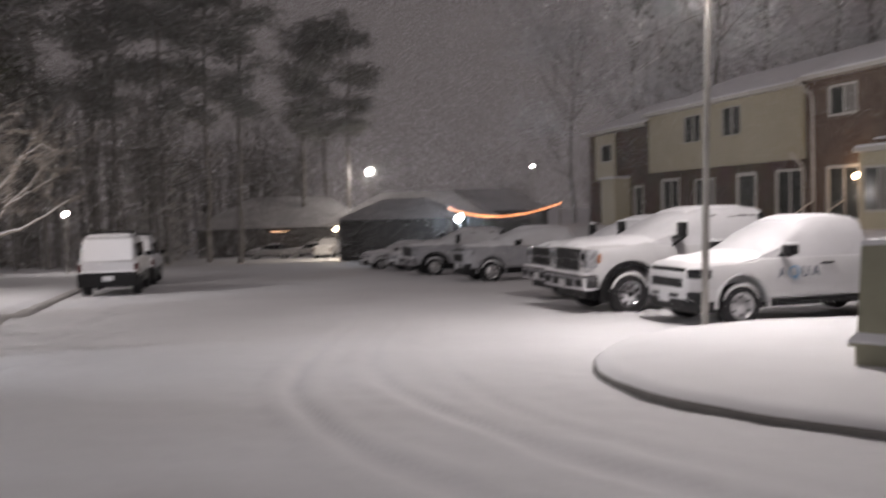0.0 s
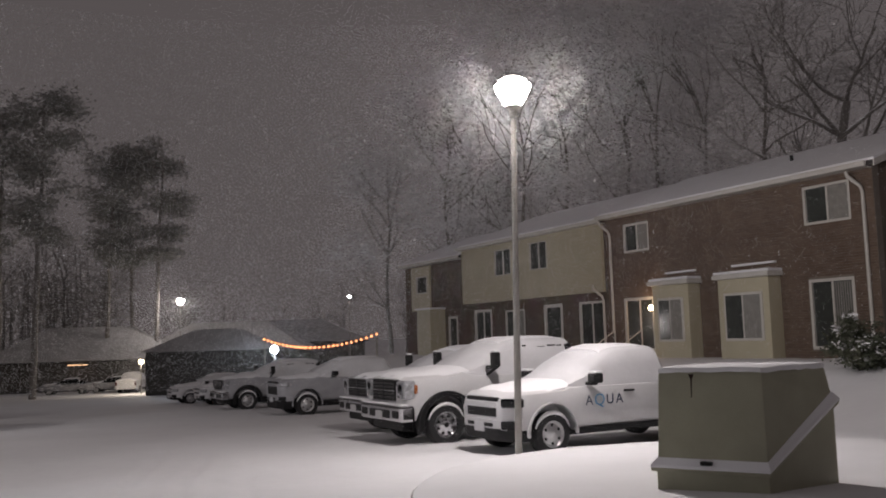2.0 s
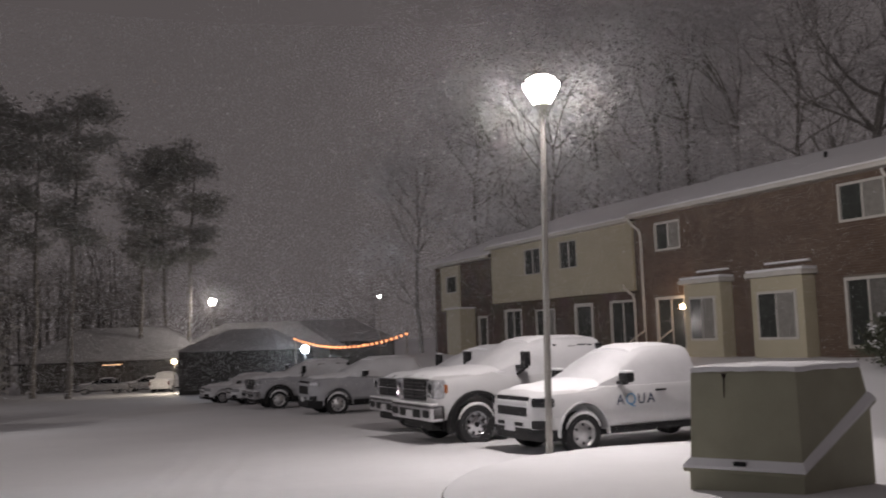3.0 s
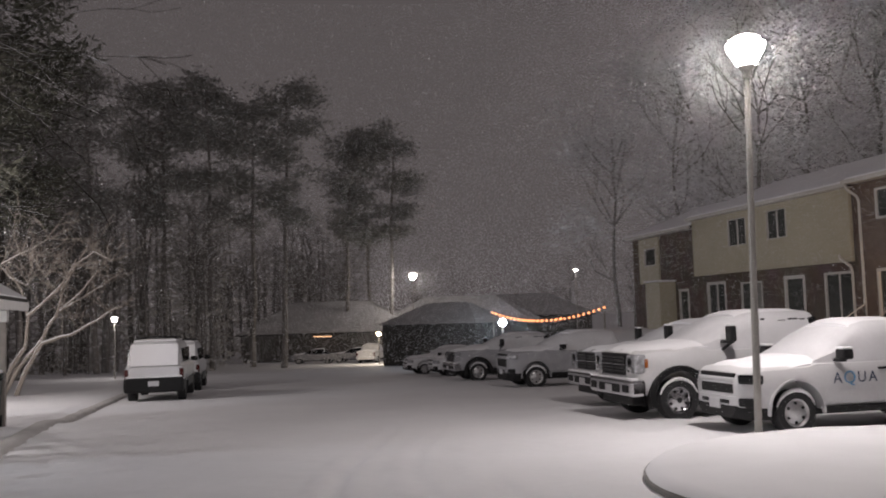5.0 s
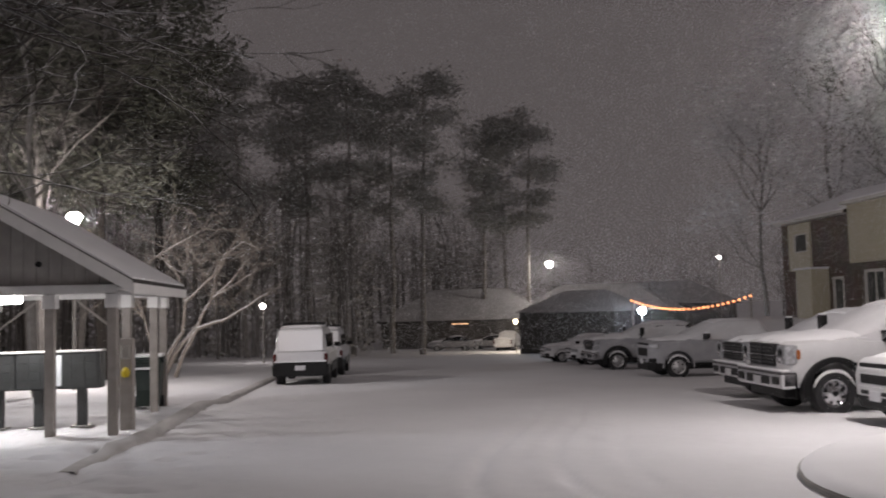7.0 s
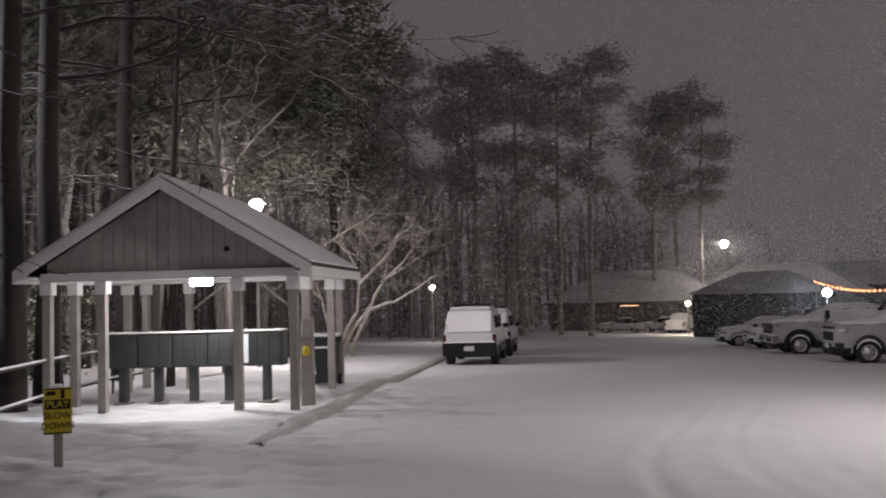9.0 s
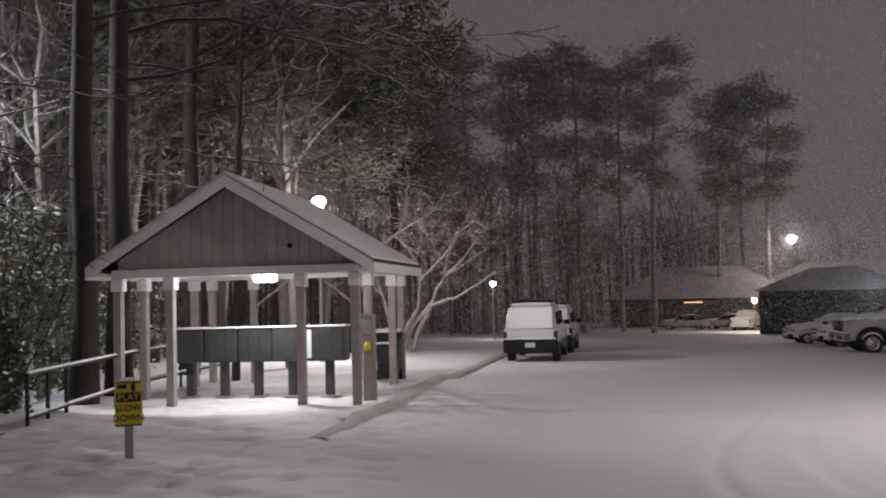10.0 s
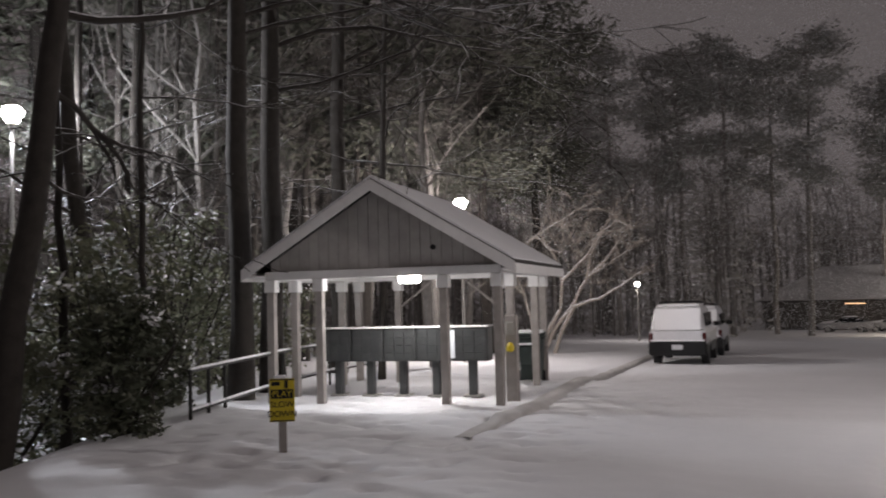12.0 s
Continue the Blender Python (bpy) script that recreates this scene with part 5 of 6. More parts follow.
def bulb_string():
    t = empty("string_lights", pose(0, 0, 0), "sagging string of small warm bulbs between poles", "string lights")
    bulb = mesh_of(lathe([(0.02, -0.075), (0.06, -0.05), (0.075, 0), (0.05, 0.05), (0.02, 0.075)], sides=10), "bulb", WARMGLASS, True)
    for a, b, sag, n in ((Vector((-4.2, 59.9, 1.72)), Vector((2.56, 47.95, 1.80)), 0.62, 26), (Vector((-4.4, 62.0, 1.75)), Vector((0.3, 52.0, 1.25)), 0.33, 16)):
        pts = []
        for i in range(n + 1):
            f = i / n
            pts.append(a.lerp(b, f) - Vector((0, 0, sag * 4 * f * (1 - f))))
        part("cable", tube(pts, 0.012, 5), BLACK, t)
        for p in pts:
            part("bulb", bulb, None, t, m=Matrix.Translation(p - Vector((0, 0, 0.07))))
    for p in ((-4.2, 59.9, 1.9), (2.56, 47.95, 1.95)):
        part("pole", tube([(p[0], p[1], ground_z(p[0], p[1]) - 0.1), p], 0.05), GALV, t, "thin pole")


bulb_string()
flood = empty("flood_lamp", pose(-3.7, 61.9, 0.95), "cold bluish flood lamp behind the parked trucks", "flood lamp")
ob = part("globe", lathe([(0.05, -0.28), (0.24, -0.15), (0.28, 0.05), (0.15, 0.24), (0.03, 0.28)], sides=16), BLUEGLASS, flood, "glowing cold globe", smooth=True)
ob.visible_shadow = False
part("pole", tube([(0, 0, -3.0), (0, 0, -0.25)], 0.05), GALV, flood)
lamp("flood_light", (-3.7, 61.9, 1.0), 380, (0.8, 0.88, 1.0), 0.25)


# ---------------- trees ----------------
def stuff(*args, **more):
    return tagged(part(*args, **more), kind="stuff")


def grow(rng, start, d, length, radius, depth, out, bend=0.22, up=0.05, kids=(2, 3), wide=0.75):
    """A limb and all that grows from it, as (points, radii) in out."""
    n = 5
    pts, rad = [start.copy()], [radius]
    p, v = start.copy(), d.normalized()
    for i in range(n):
        v = (v + Vector((rng.uniform(-1, 1), rng.uniform(-1, 1), rng.uniform(-1, 1))) * bend + Vector((0, 0, up))).normalized()
        p = p + v * (length / n)
        pts.append(p.copy())
        rad.append(radius * (1 - 0.55 * (i + 1) / n))
    out.append((pts, rad, depth))
    if depth:
        for k in range(rng.randint(*kids)):
            i = rng.randint(2, n)
            side = Vector((rng.uniform(-1, 1), rng.uniform(-1, 1), rng.uniform(-0.5, 0.8)))
            grow(rng, pts[i], v + side * wide, length * rng.uniform(0.55, 0.8), rad[i] * 0.7, depth - 1, out, bend, up, kids, wide)


def limb_mesh(limbs, sides=6, least=0.0):
    bm = bmesh.new()
    for pts, rad, depth in limbs:
        add_tube(bm, pts, [max(r, least) for r in rad], sides if depth > 1 else 4, depth > 1)
    return bm


def snow_on(limbs, grow_by=0.6, least_level=0.35):
    """Snow lying along the upper side of the flatter limbs."""
    bm = bmesh.new()
    for pts, rad, depth in limbs:
        d = pts[-1] - pts[0]
        if abs(d.normalized().z) < 1 - least_level:
            add_tube(bm, [p + Vector((0, 0, r * 0.75)) for p, r in zip(pts, rad)], [max(r * grow_by, 0.006) for r in rad], 4, False)
    return bm


def leaf_cloud(rng, centres, per, spread, size, thin=1.0):
    """Many small leaves or sprays round centres."""
    verts, faces = [], []
    for c in centres:
        for _ in range(per):
            p = c + Vector((rng.gauss(0, spread), rng.gauss(0, spread), rng.gauss(0, spread * 0.55)))
            u = Vector((rng.uniform(-1, 1), rng.uniform(-1, 1), rng.uniform(-0.6, 0.6))).normalized() * size * rng.uniform(0.5, 1.3)
            w = u.cross(Vector((rng.uniform(-1, 1), rng.uniform(-1, 1), rng.uniform(-1, 1)))).normalized() * size * 0.45 * thin
            i = len(verts)
            verts += [p - u, p + w, p + u, p - w]
            faces.append((i, i + 1, i + 2, i + 3))
    me = bpy.data.meshes.new("crown")
    me.from_pydata([tuple(v) for v in verts], [], faces)
    return me


def tall_pine(seed, height=23.0, low=0.52, reach=(2.0, 3.6), limbs_n=26, needles=None, bark=None):
    rng = random.Random(seed)
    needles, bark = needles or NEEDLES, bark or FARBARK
    t = new("pine_tree")
    lean = Vector((rng.uniform(-0.03, 0.03), rng.uniform(-0.03, 0.03), 1))
    pts = [lean * (height * k / 8) + Vector((rng.uniform(-0.1, 0.1), rng.uniform(-0.1, 0.1), 0)) * (k > 0) for k in range(9)]
    part("trunk", tube(pts, [0.26 - 0.025 * k for k in range(9)], 8), bark, t)
    limbs, cs = [], []
    for k in range(limbs_n):
        f = rng.uniform(low, 1.0)
        s = lean * height * f
        a = rng.uniform(0, 2 * math.pi)
        L = (1.0 - 0.55 * abs(f - 0.78) / (0.78 - low)) * rng.uniform(*reach)
        d = Vector((math.cos(a), math.sin(a), rng.uniform(0.0, 0.4)))
        limbs.append(([s, s + d * L * 0.5, s + d * L], [0.06, 0.04, 0.015], 2))
        cs += [s + d * L * q for q in (0.55, 0.8, 1.0)]
    stuff("branchwork", limb_mesh(limbs, 5), bark, t)
    me = leaf_cloud(rng, cs, 85, 0.7, 0.26, 0.5)
    me.materials.append(needles)
    stuff("crown", me, None, t)
    return t


def bare_tree(seed, height=17.0, mat=FARBARK, twigs=TWIGS, density=10):
    rng = random.Random(seed)
    t = new("bare_tree")
    limbs = []
    p, v = Vector((0, 0, -0.3)), Vector((rng.uniform(-0.06, 0.06), rng.uniform(-0.06, 0.06), 1))
    pts = [p + v * height * 0.8 * k / 7 + Vector((rng.uniform(-0.2, 0.2), rng.uniform(-0.2, 0.2), 0)) * (k > 0) for k in range(8)]
    limbs.append((pts, [0.2 * (1 - 0.11 * k) for k in range(8)], 4))
    sub = []
    for k in range(13):
        i = rng.randint(3, 7)
        d = Vector((rng.uniform(-1, 1), rng.uniform(-1, 1), rng.uniform(0.4, 1.3)))
        grow(rng, pts[i], d, height * rng.uniform(0.14, 0.26), 0.06, 2, sub, 0.25, 0.05)
    part("trunk", limb_mesh(limbs, 7), mat, t)
    stuff("branchwork", limb_mesh(sub, 5), mat, t)
    ends = [l[0][-1] for l in sub if l[2] == 0]
    me = leaf_cloud(rng, ends, density, 0.6 if density < 20 else 1.0, 0.6 if density < 20 else 0.38, 0.06 if density < 20 else 0.16)
    me.materials.append(twigs)
    stuff("twig_mass", me, None, t)
    return t


def plant(proto, x, y, scale, turn, label, category, group, dz=0.0):
    ob = copy_thing(proto, Matrix.Translation((x, y, ground_z(x, y) + dz)) @ Matrix.Rotation(radians(turn), 4, "Z"))
    ob.scale = (scale, scale, scale)
    return tagged(ob, label, category, group)


def at_bearing(az, d):
    return -d * math.sin(radians(az)), d * math.cos(radians(az))


def discard(ob):
    for o in [*ob.children_recursive, ob]:
        bpy.data.objects.remove(o)


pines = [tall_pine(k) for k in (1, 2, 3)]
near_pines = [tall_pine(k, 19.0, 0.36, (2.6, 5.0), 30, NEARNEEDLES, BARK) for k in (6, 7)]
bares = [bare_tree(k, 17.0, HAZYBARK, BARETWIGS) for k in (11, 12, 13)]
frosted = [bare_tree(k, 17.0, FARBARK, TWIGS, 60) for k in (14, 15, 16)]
rng = random.Random(5)


# the dark mass of brush and saplings that closes the view under the pines
def woods_mass():
    rg = random.Random(77)
    centres, stems = [], []
    for k in range(1300):
        az, d = rg.uniform(12.5, 70), rg.uniform(74, 108)
        d += 40 * (az < 21.5)
        x, y = at_bearing(az, d)
        centres.append(Vector((x, y, ground_z(x, y) + 13.5 * rg.random() ** 1.35)))
    for k in range(330):
        az, d = rg.uniform(12.5, 70), rg.uniform(64, 100)
        d += 46 * (az < 21.5)
        x, y = at_bearing(az, d)
        z = ground_z(x, y)
        h, r = rg.uniform(9, 17), rg.uniform(0.06, 0.16)
        stems.append(([Vector((x, y, z - 0.2)), Vector((x + rg.uniform(-0.3, 0.3), y, z + h * 0.5)), Vector((x + rg.uniform(-0.6, 0.6), y, z + h))], [r, r * 0.8, r * 0.3], 2))
    t = empty("far_woods", pose(0, 0, 0), "dense dark winter woods beyond the lot", "woods", kind="stuff")
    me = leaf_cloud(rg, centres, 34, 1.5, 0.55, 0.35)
    # pale colour here carries the haze of the far woods
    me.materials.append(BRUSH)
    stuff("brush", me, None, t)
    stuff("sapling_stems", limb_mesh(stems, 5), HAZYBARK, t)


woods_mass()
# the pines that stand out against the sky
for az, d, s in ((21.8, 75, 1.03), (17.4, 76, 1.02), (19.3, 82, 1.05), (24.5, 78, 1.03), (13.4, 94, 1.02), (10.6, 93, 1.06), (11.8, 96, 1.03), (26.0, 84, 1.1), (28.5, 70, 0.95), (31.5, 74, 0.9)):
    plant(rng.choice(pines), *at_bearing(az, d), s, rng.uniform(0, 360), "tall pine with a frosted crown high on its trunk", "tree", "tall pines")
for k in range(46):
    az, d = rng.uniform(13, 62), rng.uniform(46, 92)
    if 13 <= az < 32 and d < 62:
        d += 25
    if az < 21.5:
        d = max(d, 80) + 22
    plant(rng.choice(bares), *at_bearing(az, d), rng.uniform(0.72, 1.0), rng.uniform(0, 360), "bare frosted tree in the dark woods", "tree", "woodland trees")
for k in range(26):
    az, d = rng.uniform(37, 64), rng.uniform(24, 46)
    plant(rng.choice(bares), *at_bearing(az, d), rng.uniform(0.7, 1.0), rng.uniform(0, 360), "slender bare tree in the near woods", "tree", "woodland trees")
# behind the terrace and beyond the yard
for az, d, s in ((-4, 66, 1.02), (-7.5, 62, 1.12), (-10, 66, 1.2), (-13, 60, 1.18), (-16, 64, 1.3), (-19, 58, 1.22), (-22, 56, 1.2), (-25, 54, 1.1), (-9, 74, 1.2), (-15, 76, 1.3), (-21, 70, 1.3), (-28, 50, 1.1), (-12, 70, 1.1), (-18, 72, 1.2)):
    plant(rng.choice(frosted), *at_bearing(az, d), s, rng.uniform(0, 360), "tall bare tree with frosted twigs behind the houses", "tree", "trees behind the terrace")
for az, d, s in ((3, 105, 0.55), (-1, 120, 0.6), (6.5, 118, 0.62), (0.5, 130, 0.6), (-5, 125, 0.65), (9, 125, 0.7)):
    plant(rng.choice(bares), *at_bearing(az, d), s, rng.uniform(0, 360), "bare tree in the far distance", "tree", "far trees")
for az, d, s in ((33.5, 43, 1.0), (37, 36, 0.95), (41, 41, 1.05), (45, 33, 0.95), (49.5, 38, 1.05), (54, 31, 0.95), (59, 37, 1.05), (64, 30, 1.0)):
    plant(rng.choice(near_pines), *at_bearing(az, d), s, rng.uniform(0, 360), "dark pine with long drooping boughs at the wood edge", "tree", "wood edge pines")
for o in pines + near_pines + bares + frosted:
    discard(o)


def big_bare(x, y, height, seed, label, spread=0.85, r=0.35, dz=0.0):
    rg = random.Random(seed)
    t = empty("bare_tree", on_ground(x, y, 0, dz), label, "tree")
    pts = [Vector((0.25 * math.sin(k * 0.9), 0.2 * math.sin(k * 1.3 + 1) - 0.15, height * 0.6 * k / 7 - 0.3 * (k == 0))) for k in range(8)]
    tr = [(pts, [r * (1 - 0.08 * k) for k in range(8)], 4)]
    sub = []
    for k in range(15):
        i = rg.randint(3, 7)
        a = rg.uniform(0, 6.28)
        grow(rg, pts[i], Vector((math.cos(a) * spread, math.sin(a) * spread, rg.uniform(0.2, 0.9))), height * rg.uniform(0.17, 0.27), r * 0.27, 4, sub, 0.24, 0.05, (2, 3), 0.85)
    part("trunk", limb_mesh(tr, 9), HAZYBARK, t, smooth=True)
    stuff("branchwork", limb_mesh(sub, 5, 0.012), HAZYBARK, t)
    stuff("branch_snow", snow_on(sub), SNOW, t, "thin snow along the limbs")
    return t


big_bare(21.6, 34.0, 17.0, 21, "large bare spreading tree behind the brick house", 1.0, 0.34, 0.0)
big_bare(26.0, 31.0, 15.0, 22, "bare tree at the end of the brick house")


def leaning_myrtle():
    """Two slanting stems that fork into long arching boughs, lined with snow."""
    t = empty("ornamental_tree", on_ground(-19.9, 30.5, 33.1), "low multi-stemmed bare ornamental tree lined with snow", "tree")
    rg = random.Random(8)
    limbs = []
    # x across the stem's plane, z up, and how thick each bough starts and ends
    boughs = [
        ([(0.1, -0.2), (0.5, 0.9), (1.05, 1.85), (2.0, 2.15), (2.9, 2.65), (3.75, 3.2)], 0.13, 0.03, 0.0),
        ([(-0.35, -0.2), (0.15, 0.9), (1.0, 1.9), (1.25, 2.5), (1.6, 3.05), (2.4, 3.75), (3.1, 4.7)], 0.15, 0.025, 0.3),
        ([(-0.45, -0.2), (0.0, 1.0), (0.45, 1.7), (0.55, 2.9), (1.1, 3.4), (1.75, 4.1), (2.2, 5.0)], 0.13, 0.03, -0.5),
        ([(1.6, 3.05), (1.7, 3.8), (2.2, 4.8), (2.8, 5.25), (3.5, 4.95)], 0.07, 0.025, -0.2),
        ([(1.6, 3.05), (2.2, 3.4), (3.3, 4.1)], 0.06, 0.02, 0.5),
        ([(0.55, 2.9), (0.4, 3.7), (0.1, 4.3), (-0.3, 4.9), (0.0, 5.5)], 0.08, 0.02, 0.6),
        ([(-0.9, 4.4), (-0.3, 4.85), (0.6, 5.35), (1.2, 5.75)], 0.04, 0.025, -0.4),
        ([(-0.4, 4.75), (0.0, 4.3), (0.5, 4.0), (0.75, 4.4), (0.55, 5.2)], 0.035, 0.02, -0.4),
        ([(0.6, 5.25), (1.0, 4.6), (1.4, 3.9)], 0.035, 0.02, -0.3),
        ([(-0.45, -0.2), (-0.7, 1.2), (-0.95, 2.3), (-1.5, 2.9), (-1.25, 3.6)], 0.10, 0.03, 0.2),
        ([(-0.95, 2.3), (-1.3, 3.2), (-1.9, 3.5)], 0.06, 0.02, -0.3),
    ]
    for line, r0, r1, deep in boughs:
        n = len(line)
        pts = [Vector((x, deep * i / n + rg.uniform(-0.04, 0.04), z)) for i, (x, z) in enumerate(line)]
        fine = []
        for a, b in zip(pts, pts[1:]):
            fine += [a.lerp(b, f) + Vector((rg.uniform(-1, 1), rg.uniform(-1, 1), rg.uniform(-1, 1))) * 0.025 for f in (0, 0.34, 0.67)]
        fine.append(pts[-1])
        m = len(fine)
        limbs.append((fine, [(r0 + (r1 - r0) * i / (m - 1)) * 0.72 for i in range(m)], 3))
        for k in range(9):
            i = rg.randint(m // 2, m - 1)
            out = Vector((rg.uniform(-1, 1.2), rg.uniform(-0.6, 0.6), rg.uniform(-0.1, 1.1)))
            grow(rg, fine[i], out, rg.uniform(0.7, 1.5), 0.02, 1, limbs, 0.3, 0.02, (2, 3), 0.7)
    stuff("branchwork", limb_mesh(limbs, 7, 0.009), PALEBARK, t)
    stuff("branch_snow", snow_on([l for l in limbs if l[2] > 1], 0.75, 0.05), SNOW, t, "snow along the stems")


leaning_myrtle()


# the big dark trees by the creek
def creek_trunk(x, y, radius, height, lean, label, seed, limbs=()):
    rg = random.Random(seed)
    t = empty("creek_tree", on_ground(x, y), label, "tree")
    pts = [Vector((lean[0] * k / 8, lean[1] * k / 8, height * k / 8 - 0.3)) + Vector((rg.uniform(-1, 1), rg.uniform(-1, 1), 0)) * 0.06 for k in range(9)]
    part("trunk", tube(pts, [radius * (1.25 if k == 0 else 1 - 0.055 * k) for k in range(9)], 14), BARK, t, smooth=True)
    out = []
    for z, d, L, r in limbs:
        f = z / height * 8
        i = min(int(f), 7)
        s = pts[i].lerp(pts[i + 1], f - i)
        grow(rg, s, Vector(d), L, r * 0.72, 3, out, 0.27, -0.01, (2, 3), 0.7)
    if out:
        stuff("branchwork", limb_mesh(out, 7, 0.008), BARK, t)
        stuff("branch_snow", snow_on(out, 0.42), SNOW, t, "thin snow along the limbs")
    return t


creek_trunk(-11.6, 4.95, 0.2, 9.0, (0.55, 1.0), "leaning dark tree with long crooked limbs", 31,
            ((6.2, (0.1, 1.0, 0.12), 2.6, 0.08), (5.2, (-0.3, 1.0, -0.15), 2.0, 0.07), (4.0, (-0.4, 1, 0.1), 1.5, 0.04), (7.0, (0.0, 1, 0.4), 2.6, 0.06)))
creek_trunk(-14.85, 11.3, 0.25, 14.0, (-0.2, 0.0), "tall straight dark trunk beside the shelter", 32,
            ((8.2, (0.9, 0.9, 0.2), 5.0, 0.07), (7.8, (0.8, 1.1, 0.15), 4.5, 0.06), (8.6, (0.7, 1.0, 0.2), 5.5, 0.08), (9.6, (-0.6, -0.8, 0.3), 4.0, 0.06)))
creek_trunk(-15.7, 12.75, 0.26, 14.0, (0.1, 0.0), "tall straight dark trunk behind the shelter", 33,
            ((7.0, (0.8, 1.0, 0.08), 5.5, 0.07), (8.0, (0.5, 1.2, 0.18), 6.0, 0.08), (7.4, (0.6, 1.0, 0.1), 4.0, 0.05), (9.0, (0.9, 0.7, 0.1), 5.0, 0.07)))
creek_trunk(-17.6, 16.5, 0.24, 14.0, (0.2, 0.3), "tall dark trunk in the woods behind the shelter", 34,
            ((7.0, (0.6, 1.0, 0.2), 5.5, 0.07), (8.6, (0.4, 1.0, 0.3), 6.0, 0.08), (9.6, (0.9, 0.5, 0.2), 6.0, 0.08), (6.0, (0.9, 0.4, 0.1), 4.0, 0.05)))
creek_trunk(-13.4, 6.8, 0.085, 6.2, (0.0, -0.1), "thin dark sapling by the creek", 35, ((4.6, (-0.3, -1, 0.2), 1.6, 0.03), (5.2, (0.2, 1, 0.2), 1.8, 0.03)))
creek_trunk(-12.0, 7.35, 0.06, 7.0, (0.0, -0.1), "thin dark sapling by the creek", 36, ((5.2, (0.3, 1, 0.3), 1.6, 0.025), (4.4, (-0.3, -1, 0.2), 1.4, 0.025)))
creek_trunk(-17.0, 9.4, 0.2, 12.0, (-0.6, -0.8), "pale lamplit trunk across the creek", 37,
            ((3.0, (-0.3, -1, 0.25), 4.0, 0.07), (4.0, (-0.2, -1, 0.1), 4.4, 0.07), (2.2, (-0.1, -1, 0.15), 3.6, 0.06), (4.8, (0.1, -1, 0.4), 4.0, 0.06), (3.6, (0.4, 1, 0.3), 3.0, 0.05)))
for k in range(14):
    az, d = 44 + 22 * ((k * 0.37) % 1), 22 + 14 * ((k * 0.61) % 1)
    x, y = at_bearing(az, d)
    creek_trunk(x, y, 0.09 + 0.07 * ((k * 0.29) % 1), 13.0, (0.3, 0.2), "bare tree in the woods across the creek", 50 + k,
                ((4.0, (0.5, -1, 0.4), 3.0, 0.04), (6.0, (-0.5, 1, 0.4), 3.5, 0.05), (7.5, (0.6, 0.6, 0.5), 3.5, 0.05), (5.0, (-1, 0.2, 0.3), 3.0, 0.04)))


def shrub(x, y, w, h, seed, label, n=44, per=70, dz=0.0, mat=LEAF, size=0.07, snow=0.25):
    rg = random.Random(seed)
    t = empty("shrub", on_ground(x, y, 0, dz), label, "shrub")
    limbs = []
    for k in range(9):
        a = rg.uniform(0, 6.28)
        grow(rg, Vector((0, 0, -0.1)), Vector((math.cos(a) * 0.5, math.sin(a) * 0.5, 1)), h * 0.7, 0.03, 1, limbs, 0.2)
    stuff("branchwork", limb_mesh(limbs, 5), BARK, t)
    cs = []
    while len(cs) < n:
        p = Vector((rg.uniform(-1, 1), rg.uniform(-1, 1), rg.uniform(0, 1)))
        if p.x ** 2 + p.y ** 2 + (p.z - 0.45) ** 2 * 2.6 < 1 - 0.25 * rg.random():
            cs.append(Vector((p.x * w, p.y * w, p.z * h)))
    me = leaf_cloud(rg, cs, per, w * 0.16, size, 0.8)
    me.materials.append(mat)
    stuff("foliage", me, None, t)
    if snow:
        hi = [c + Vector((0, 0, 0.06)) for c in cs if rg.random() < snow]
        me = leaf_cloud(rg, hi, 26, w * 0.13, size * 0.9, 0.9)
        me.materials.append(SNOW)
        stuff("leaf_snow", me, None, t, "flecks of snow on the leaves")
    return t


shrub(-11.25, 6.55, 0.72, 2.2, 61, "dense dark evergreen bush at the creek edge", 60, 80, snow=0.12)
shrub(-12.6, 7.7, 0.7, 1.6, 62, "dark evergreen bush by the railing", 36, 60, snow=0.2)
shrub(-15.5, 7.6, 1.6, 1.9, 63, "snow-laden bush across the creek", 50, 60, snow=0.8)
shrub(-17.5, 6.0, 1.6, 2.6, 64, "evergreen bush across the creek", 50, 60, snow=0.4)
shrub(-15.5, 3.6, 1.0, 1.4, 65, "evergreen bush on the creek bank", 40, 60, snow=0.3)
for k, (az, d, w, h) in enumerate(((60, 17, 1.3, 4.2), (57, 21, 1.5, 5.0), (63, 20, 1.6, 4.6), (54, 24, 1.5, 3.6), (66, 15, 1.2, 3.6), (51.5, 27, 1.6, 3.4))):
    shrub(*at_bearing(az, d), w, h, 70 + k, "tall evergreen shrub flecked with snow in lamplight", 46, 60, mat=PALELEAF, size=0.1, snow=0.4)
shrub(12.9, 20.4, 0.8, 1.25, 66, "rounded dark shrub beside the brick house", 50, 70, snow=0.45)


# ---------------- snow in the air ----------------
VEIL = 0.00035         # half-width of a clump for each metre of depth


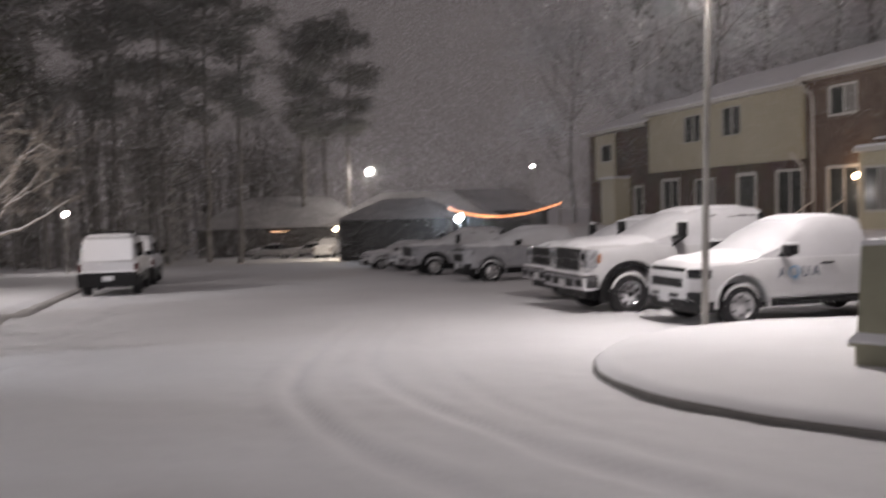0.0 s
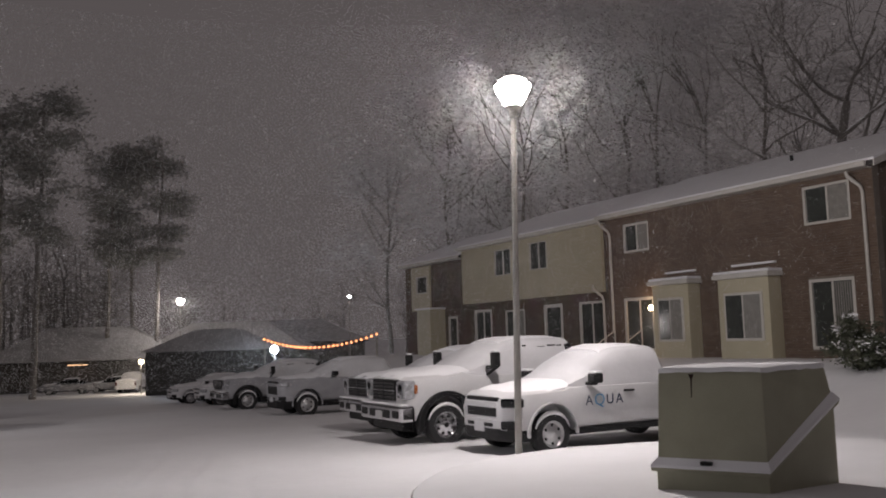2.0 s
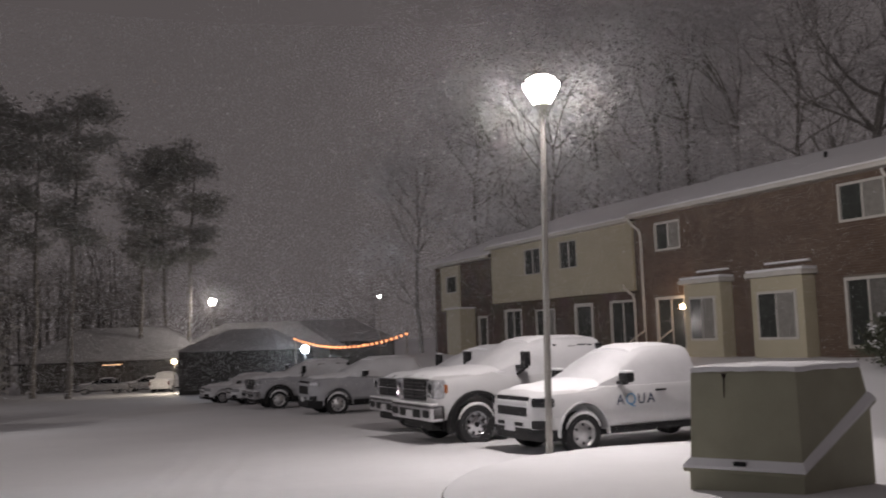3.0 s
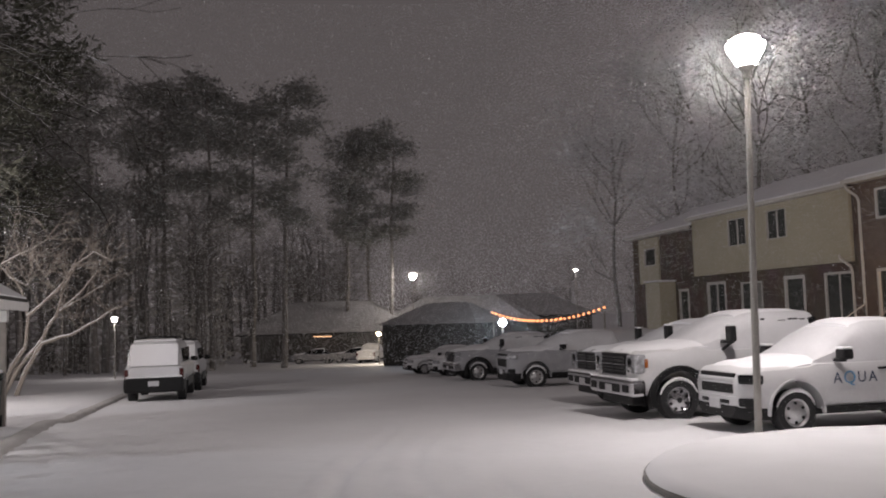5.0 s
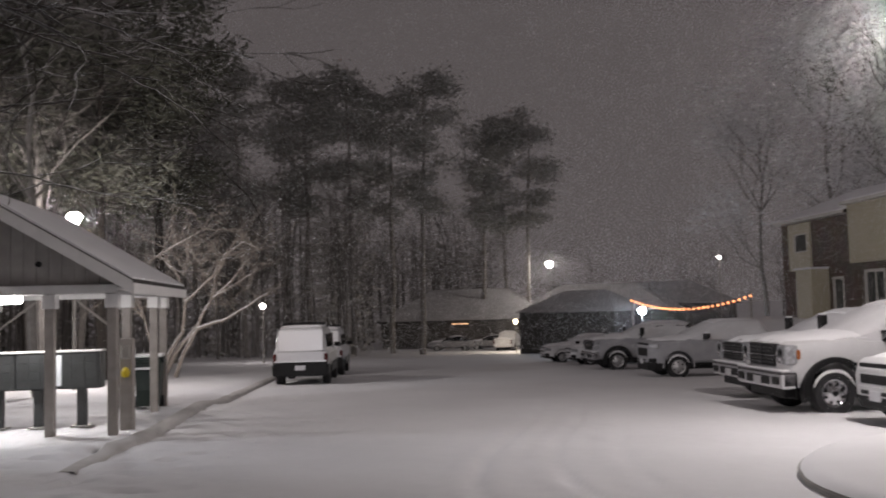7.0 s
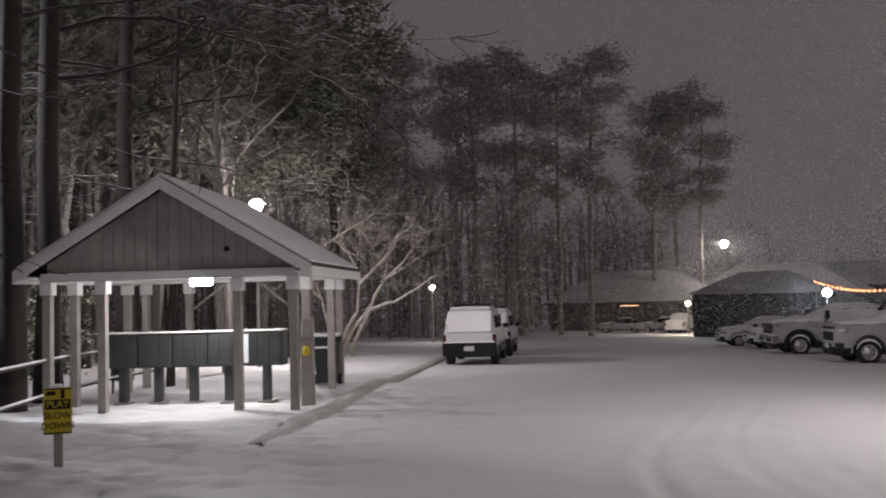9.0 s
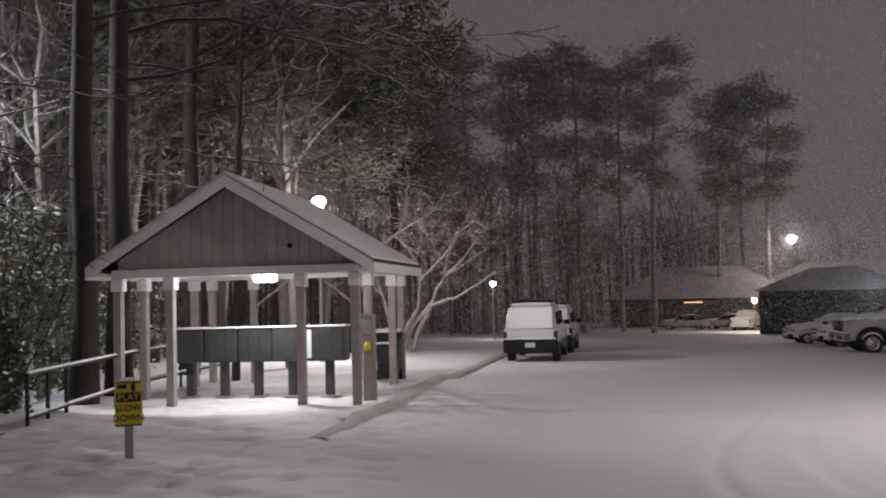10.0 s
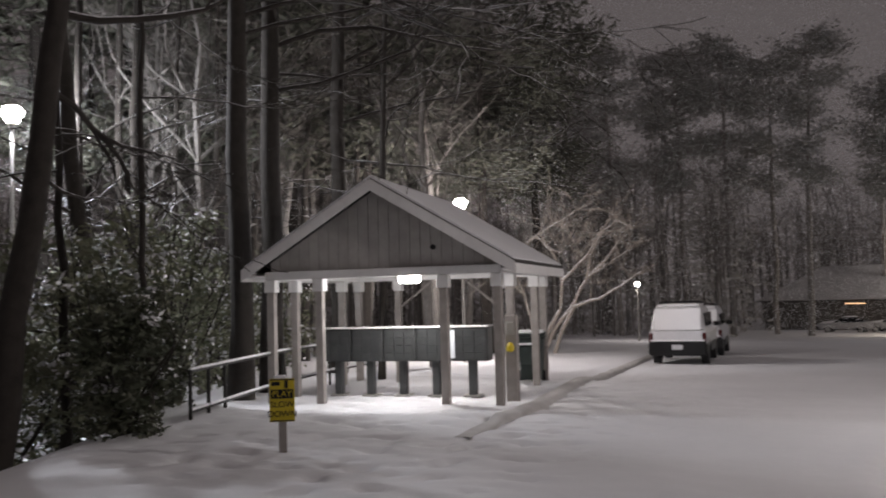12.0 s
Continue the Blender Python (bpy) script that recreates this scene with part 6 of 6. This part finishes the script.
def flakes():
    rg = random.Random(9)
    verts, faces = [], []

    def put(p, s):
        u = Vector((rg.uniform(-0.5, 0.5), rg.uniform(-0.5, 0.5), rg.uniform(-1.6, 1.6))) * s
        w = Vector((rg.uniform(-1, 1), rg.uniform(-1, 1), rg.uniform(-0.3, 0.3))) * s * 0.7
        q = Vector((rg.uniform(-1, 1), rg.uniform(-1, 1), rg.uniform(-1, 1))) * s * 0.7
        i = len(verts)
        verts.extend([tuple(p + u), tuple(p + w), tuple(p + q), tuple(p - u)])
        faces.extend([(i, i + 1, i + 2), (i + 1, i + 3, i + 2), (i, i + 2, i + 3), (i, i + 3, i + 1)])
    for k in range(1300):
        az, d = rg.uniform(-38, 68), 6 + 22 * rg.random() ** 0.7
        x, y = at_bearing(az, d)
        put(Vector((x, y, ground_z(x, y) + rg.uniform(0.2, 9))), rg.uniform(0.0015, 0.003))
    for k in range(260):
        d = Vector((rg.gauss(0, 1), rg.gauss(0, 1), rg.gauss(0, 1))).normalized()
        put(Vector((3.15, 14.4, 5.2)) + d * (0.5 + 2.6 * rg.random()), rg.uniform(0.003, 0.006))
    me = bpy.data.meshes.new("falling_snow")
    me.from_pydata(verts, [], faces)
    me.materials.append(FLAKES)
    tagged(new("falling_snow", me), "fine snowflakes drifting through the air", "snow", kind="stuff")
    # dense fine snow that shows in the light round each lamp
    g = np.random.default_rng(4)
    tris = []
    for place, reach, size, n in (((3.1, 14.1, 5.5), 5.6, 0.0042, 300000), ((-14.4, 89.8, 5.6), 9.0, 0.022, 50000), ((-18.14, 22.70, 4.57), 4.0, 0.005, 60000),
                                  ((-20.2, 9.1, 6.0), 4.0, 0.005, 40000), ((-3.7, 61.9, 1.4), 7.0, 0.011, 50000), ((-16.0, 84.0, 0.5), 4.0, 0.04, 6000)):
        d = g.normal(0, 1, (n, 3))
        d /= np.linalg.norm(d, axis=1, keepdims=True)
        c = np.array(place) + d * (0.35 + reach * g.random(n) ** 0.62)[:, None]
        tris.append(c[:, None, :] + g.normal(0, 1, (n, 3, 3)) * size * 0.6)
    # the thick fall that veils the distance: clumps grow with the depth they stand for
    n = 585000
    far = 24 + 90 * g.random(n)
    turn = np.radians(g.uniform(-40, 36, n))
    up = 1.55 + far * g.uniform(-0.05, 0.36, n)
    c = np.stack([-far * np.sin(turn), far * np.cos(turn), up], 1)
    tris.append(c[:, None, :] + g.normal(0, 1, (n, 3, 3)) * (VEIL * far)[:, None, None])
    tri = np.concatenate(tris)
    tri = tri[tri[:, :, 2].min(1) > -0.033 * np.minimum(tri[:, :, 1].max(1), 80) + 0.1]
    n = len(tri)
    me = bpy.data.meshes.new("lamplit_snowfall")
    me.vertices.add(3 * n)
    me.vertices.foreach_set("co", tri.astype(np.float32).ravel())
    me.loops.add(3 * n)
    me.loops.foreach_set("vertex_index", np.arange(3 * n, dtype=np.int32))
    me.polygons.add(n)
    me.polygons.foreach_set("loop_start", np.arange(0, 3 * n, 3, dtype=np.int32))
    me.update(calc_edges=True)
    me.materials.append(FLAKES)
    tagged(new("lamplit_snowfall", me), "powdery snow swirling in the light of the lamps", "snow", kind="stuff")


flakes()


# ---------------- the bricks of the near house front ----------------
def brickwork():
    wall = next(o for o in near.children if o.name.startswith("front_wall"))
    gaps = [(-1.5, 0.03, 0.81, 2.85), (-1.55, 0.05, 4.46, 5.6), (6.86, 8.27, 4.43, 5.5), (6.75, 8.4, 0.75, 2.72), (1.05, 3.1, 0.0, 3.2), (4.45, 6.2, 0.0, 3.2)]
    pitch, rise, joint, proud = 0.213, 0.077, 0.011, 0.012

    def block(x0, x1, z0, z1):
        e = 0.004
        v = [(x0, 0.001, z0), (x1, 0.001, z0), (x1, 0.001, z1), (x0, 0.001, z1),
             (x0 + e, proud, z0 + e), (x1 - e, proud, z0 + e), (x1 - e, proud, z1 - e), (x0 + e, proud, z1 - e)]
        return v, [(4, 5, 6, 7), (0, 1, 5, 4), (1, 2, 6, 5), (2, 3, 7, 6), (3, 0, 4, 7)]
    one = bpy.data.meshes.new("brick")
    one.from_pydata(*[block(0, pitch - joint, 0, rise - joint)[0], [], block(0, 1, 0, 1)[1]])
    one.materials.append(BRICK)
    verts, faces, single = [], [], 0
    for j in range(72):
        z0 = 0.3 + j * rise
        z1 = z0 + rise - joint
        x = -2.29 - (pitch / 2 if j % 2 else 0)
        while x < 9.28:
            spans = [(max(x, -2.29), min(x + pitch - joint, 9.29))]
            for a, b, c, d in gaps:
                if z1 > c and z0 < d:
                    spans = [q for lo, hi in spans for q in ((lo, min(hi, a)), (max(lo, b), hi)) if q[1] - q[0] > 0.03]
            for lo, hi in spans:
                whole = hi - lo > pitch - joint - 1e-4
                if whole and single < 300 and 0.1 < lo < 1.0 or whole and single < 300 and -2.3 < lo < -1.5 and z0 > 2.0:
                    part("brick", one, None, wall, m=Matrix.Translation((lo, 0, z0)))
                    single += 1
                else:
                    v, f = block(lo, hi, z0, z1)
                    k = len(verts)
                    verts += v
                    faces += [tuple(i + k for i in q) for q in f]
            x += pitch
    me = bpy.data.meshes.new("brickwork")
    me.from_pydata(verts, [], faces)
    me.materials.append(BRICK_COURSE)
    stuff("brickwork", me, None, wall)


brickwork()
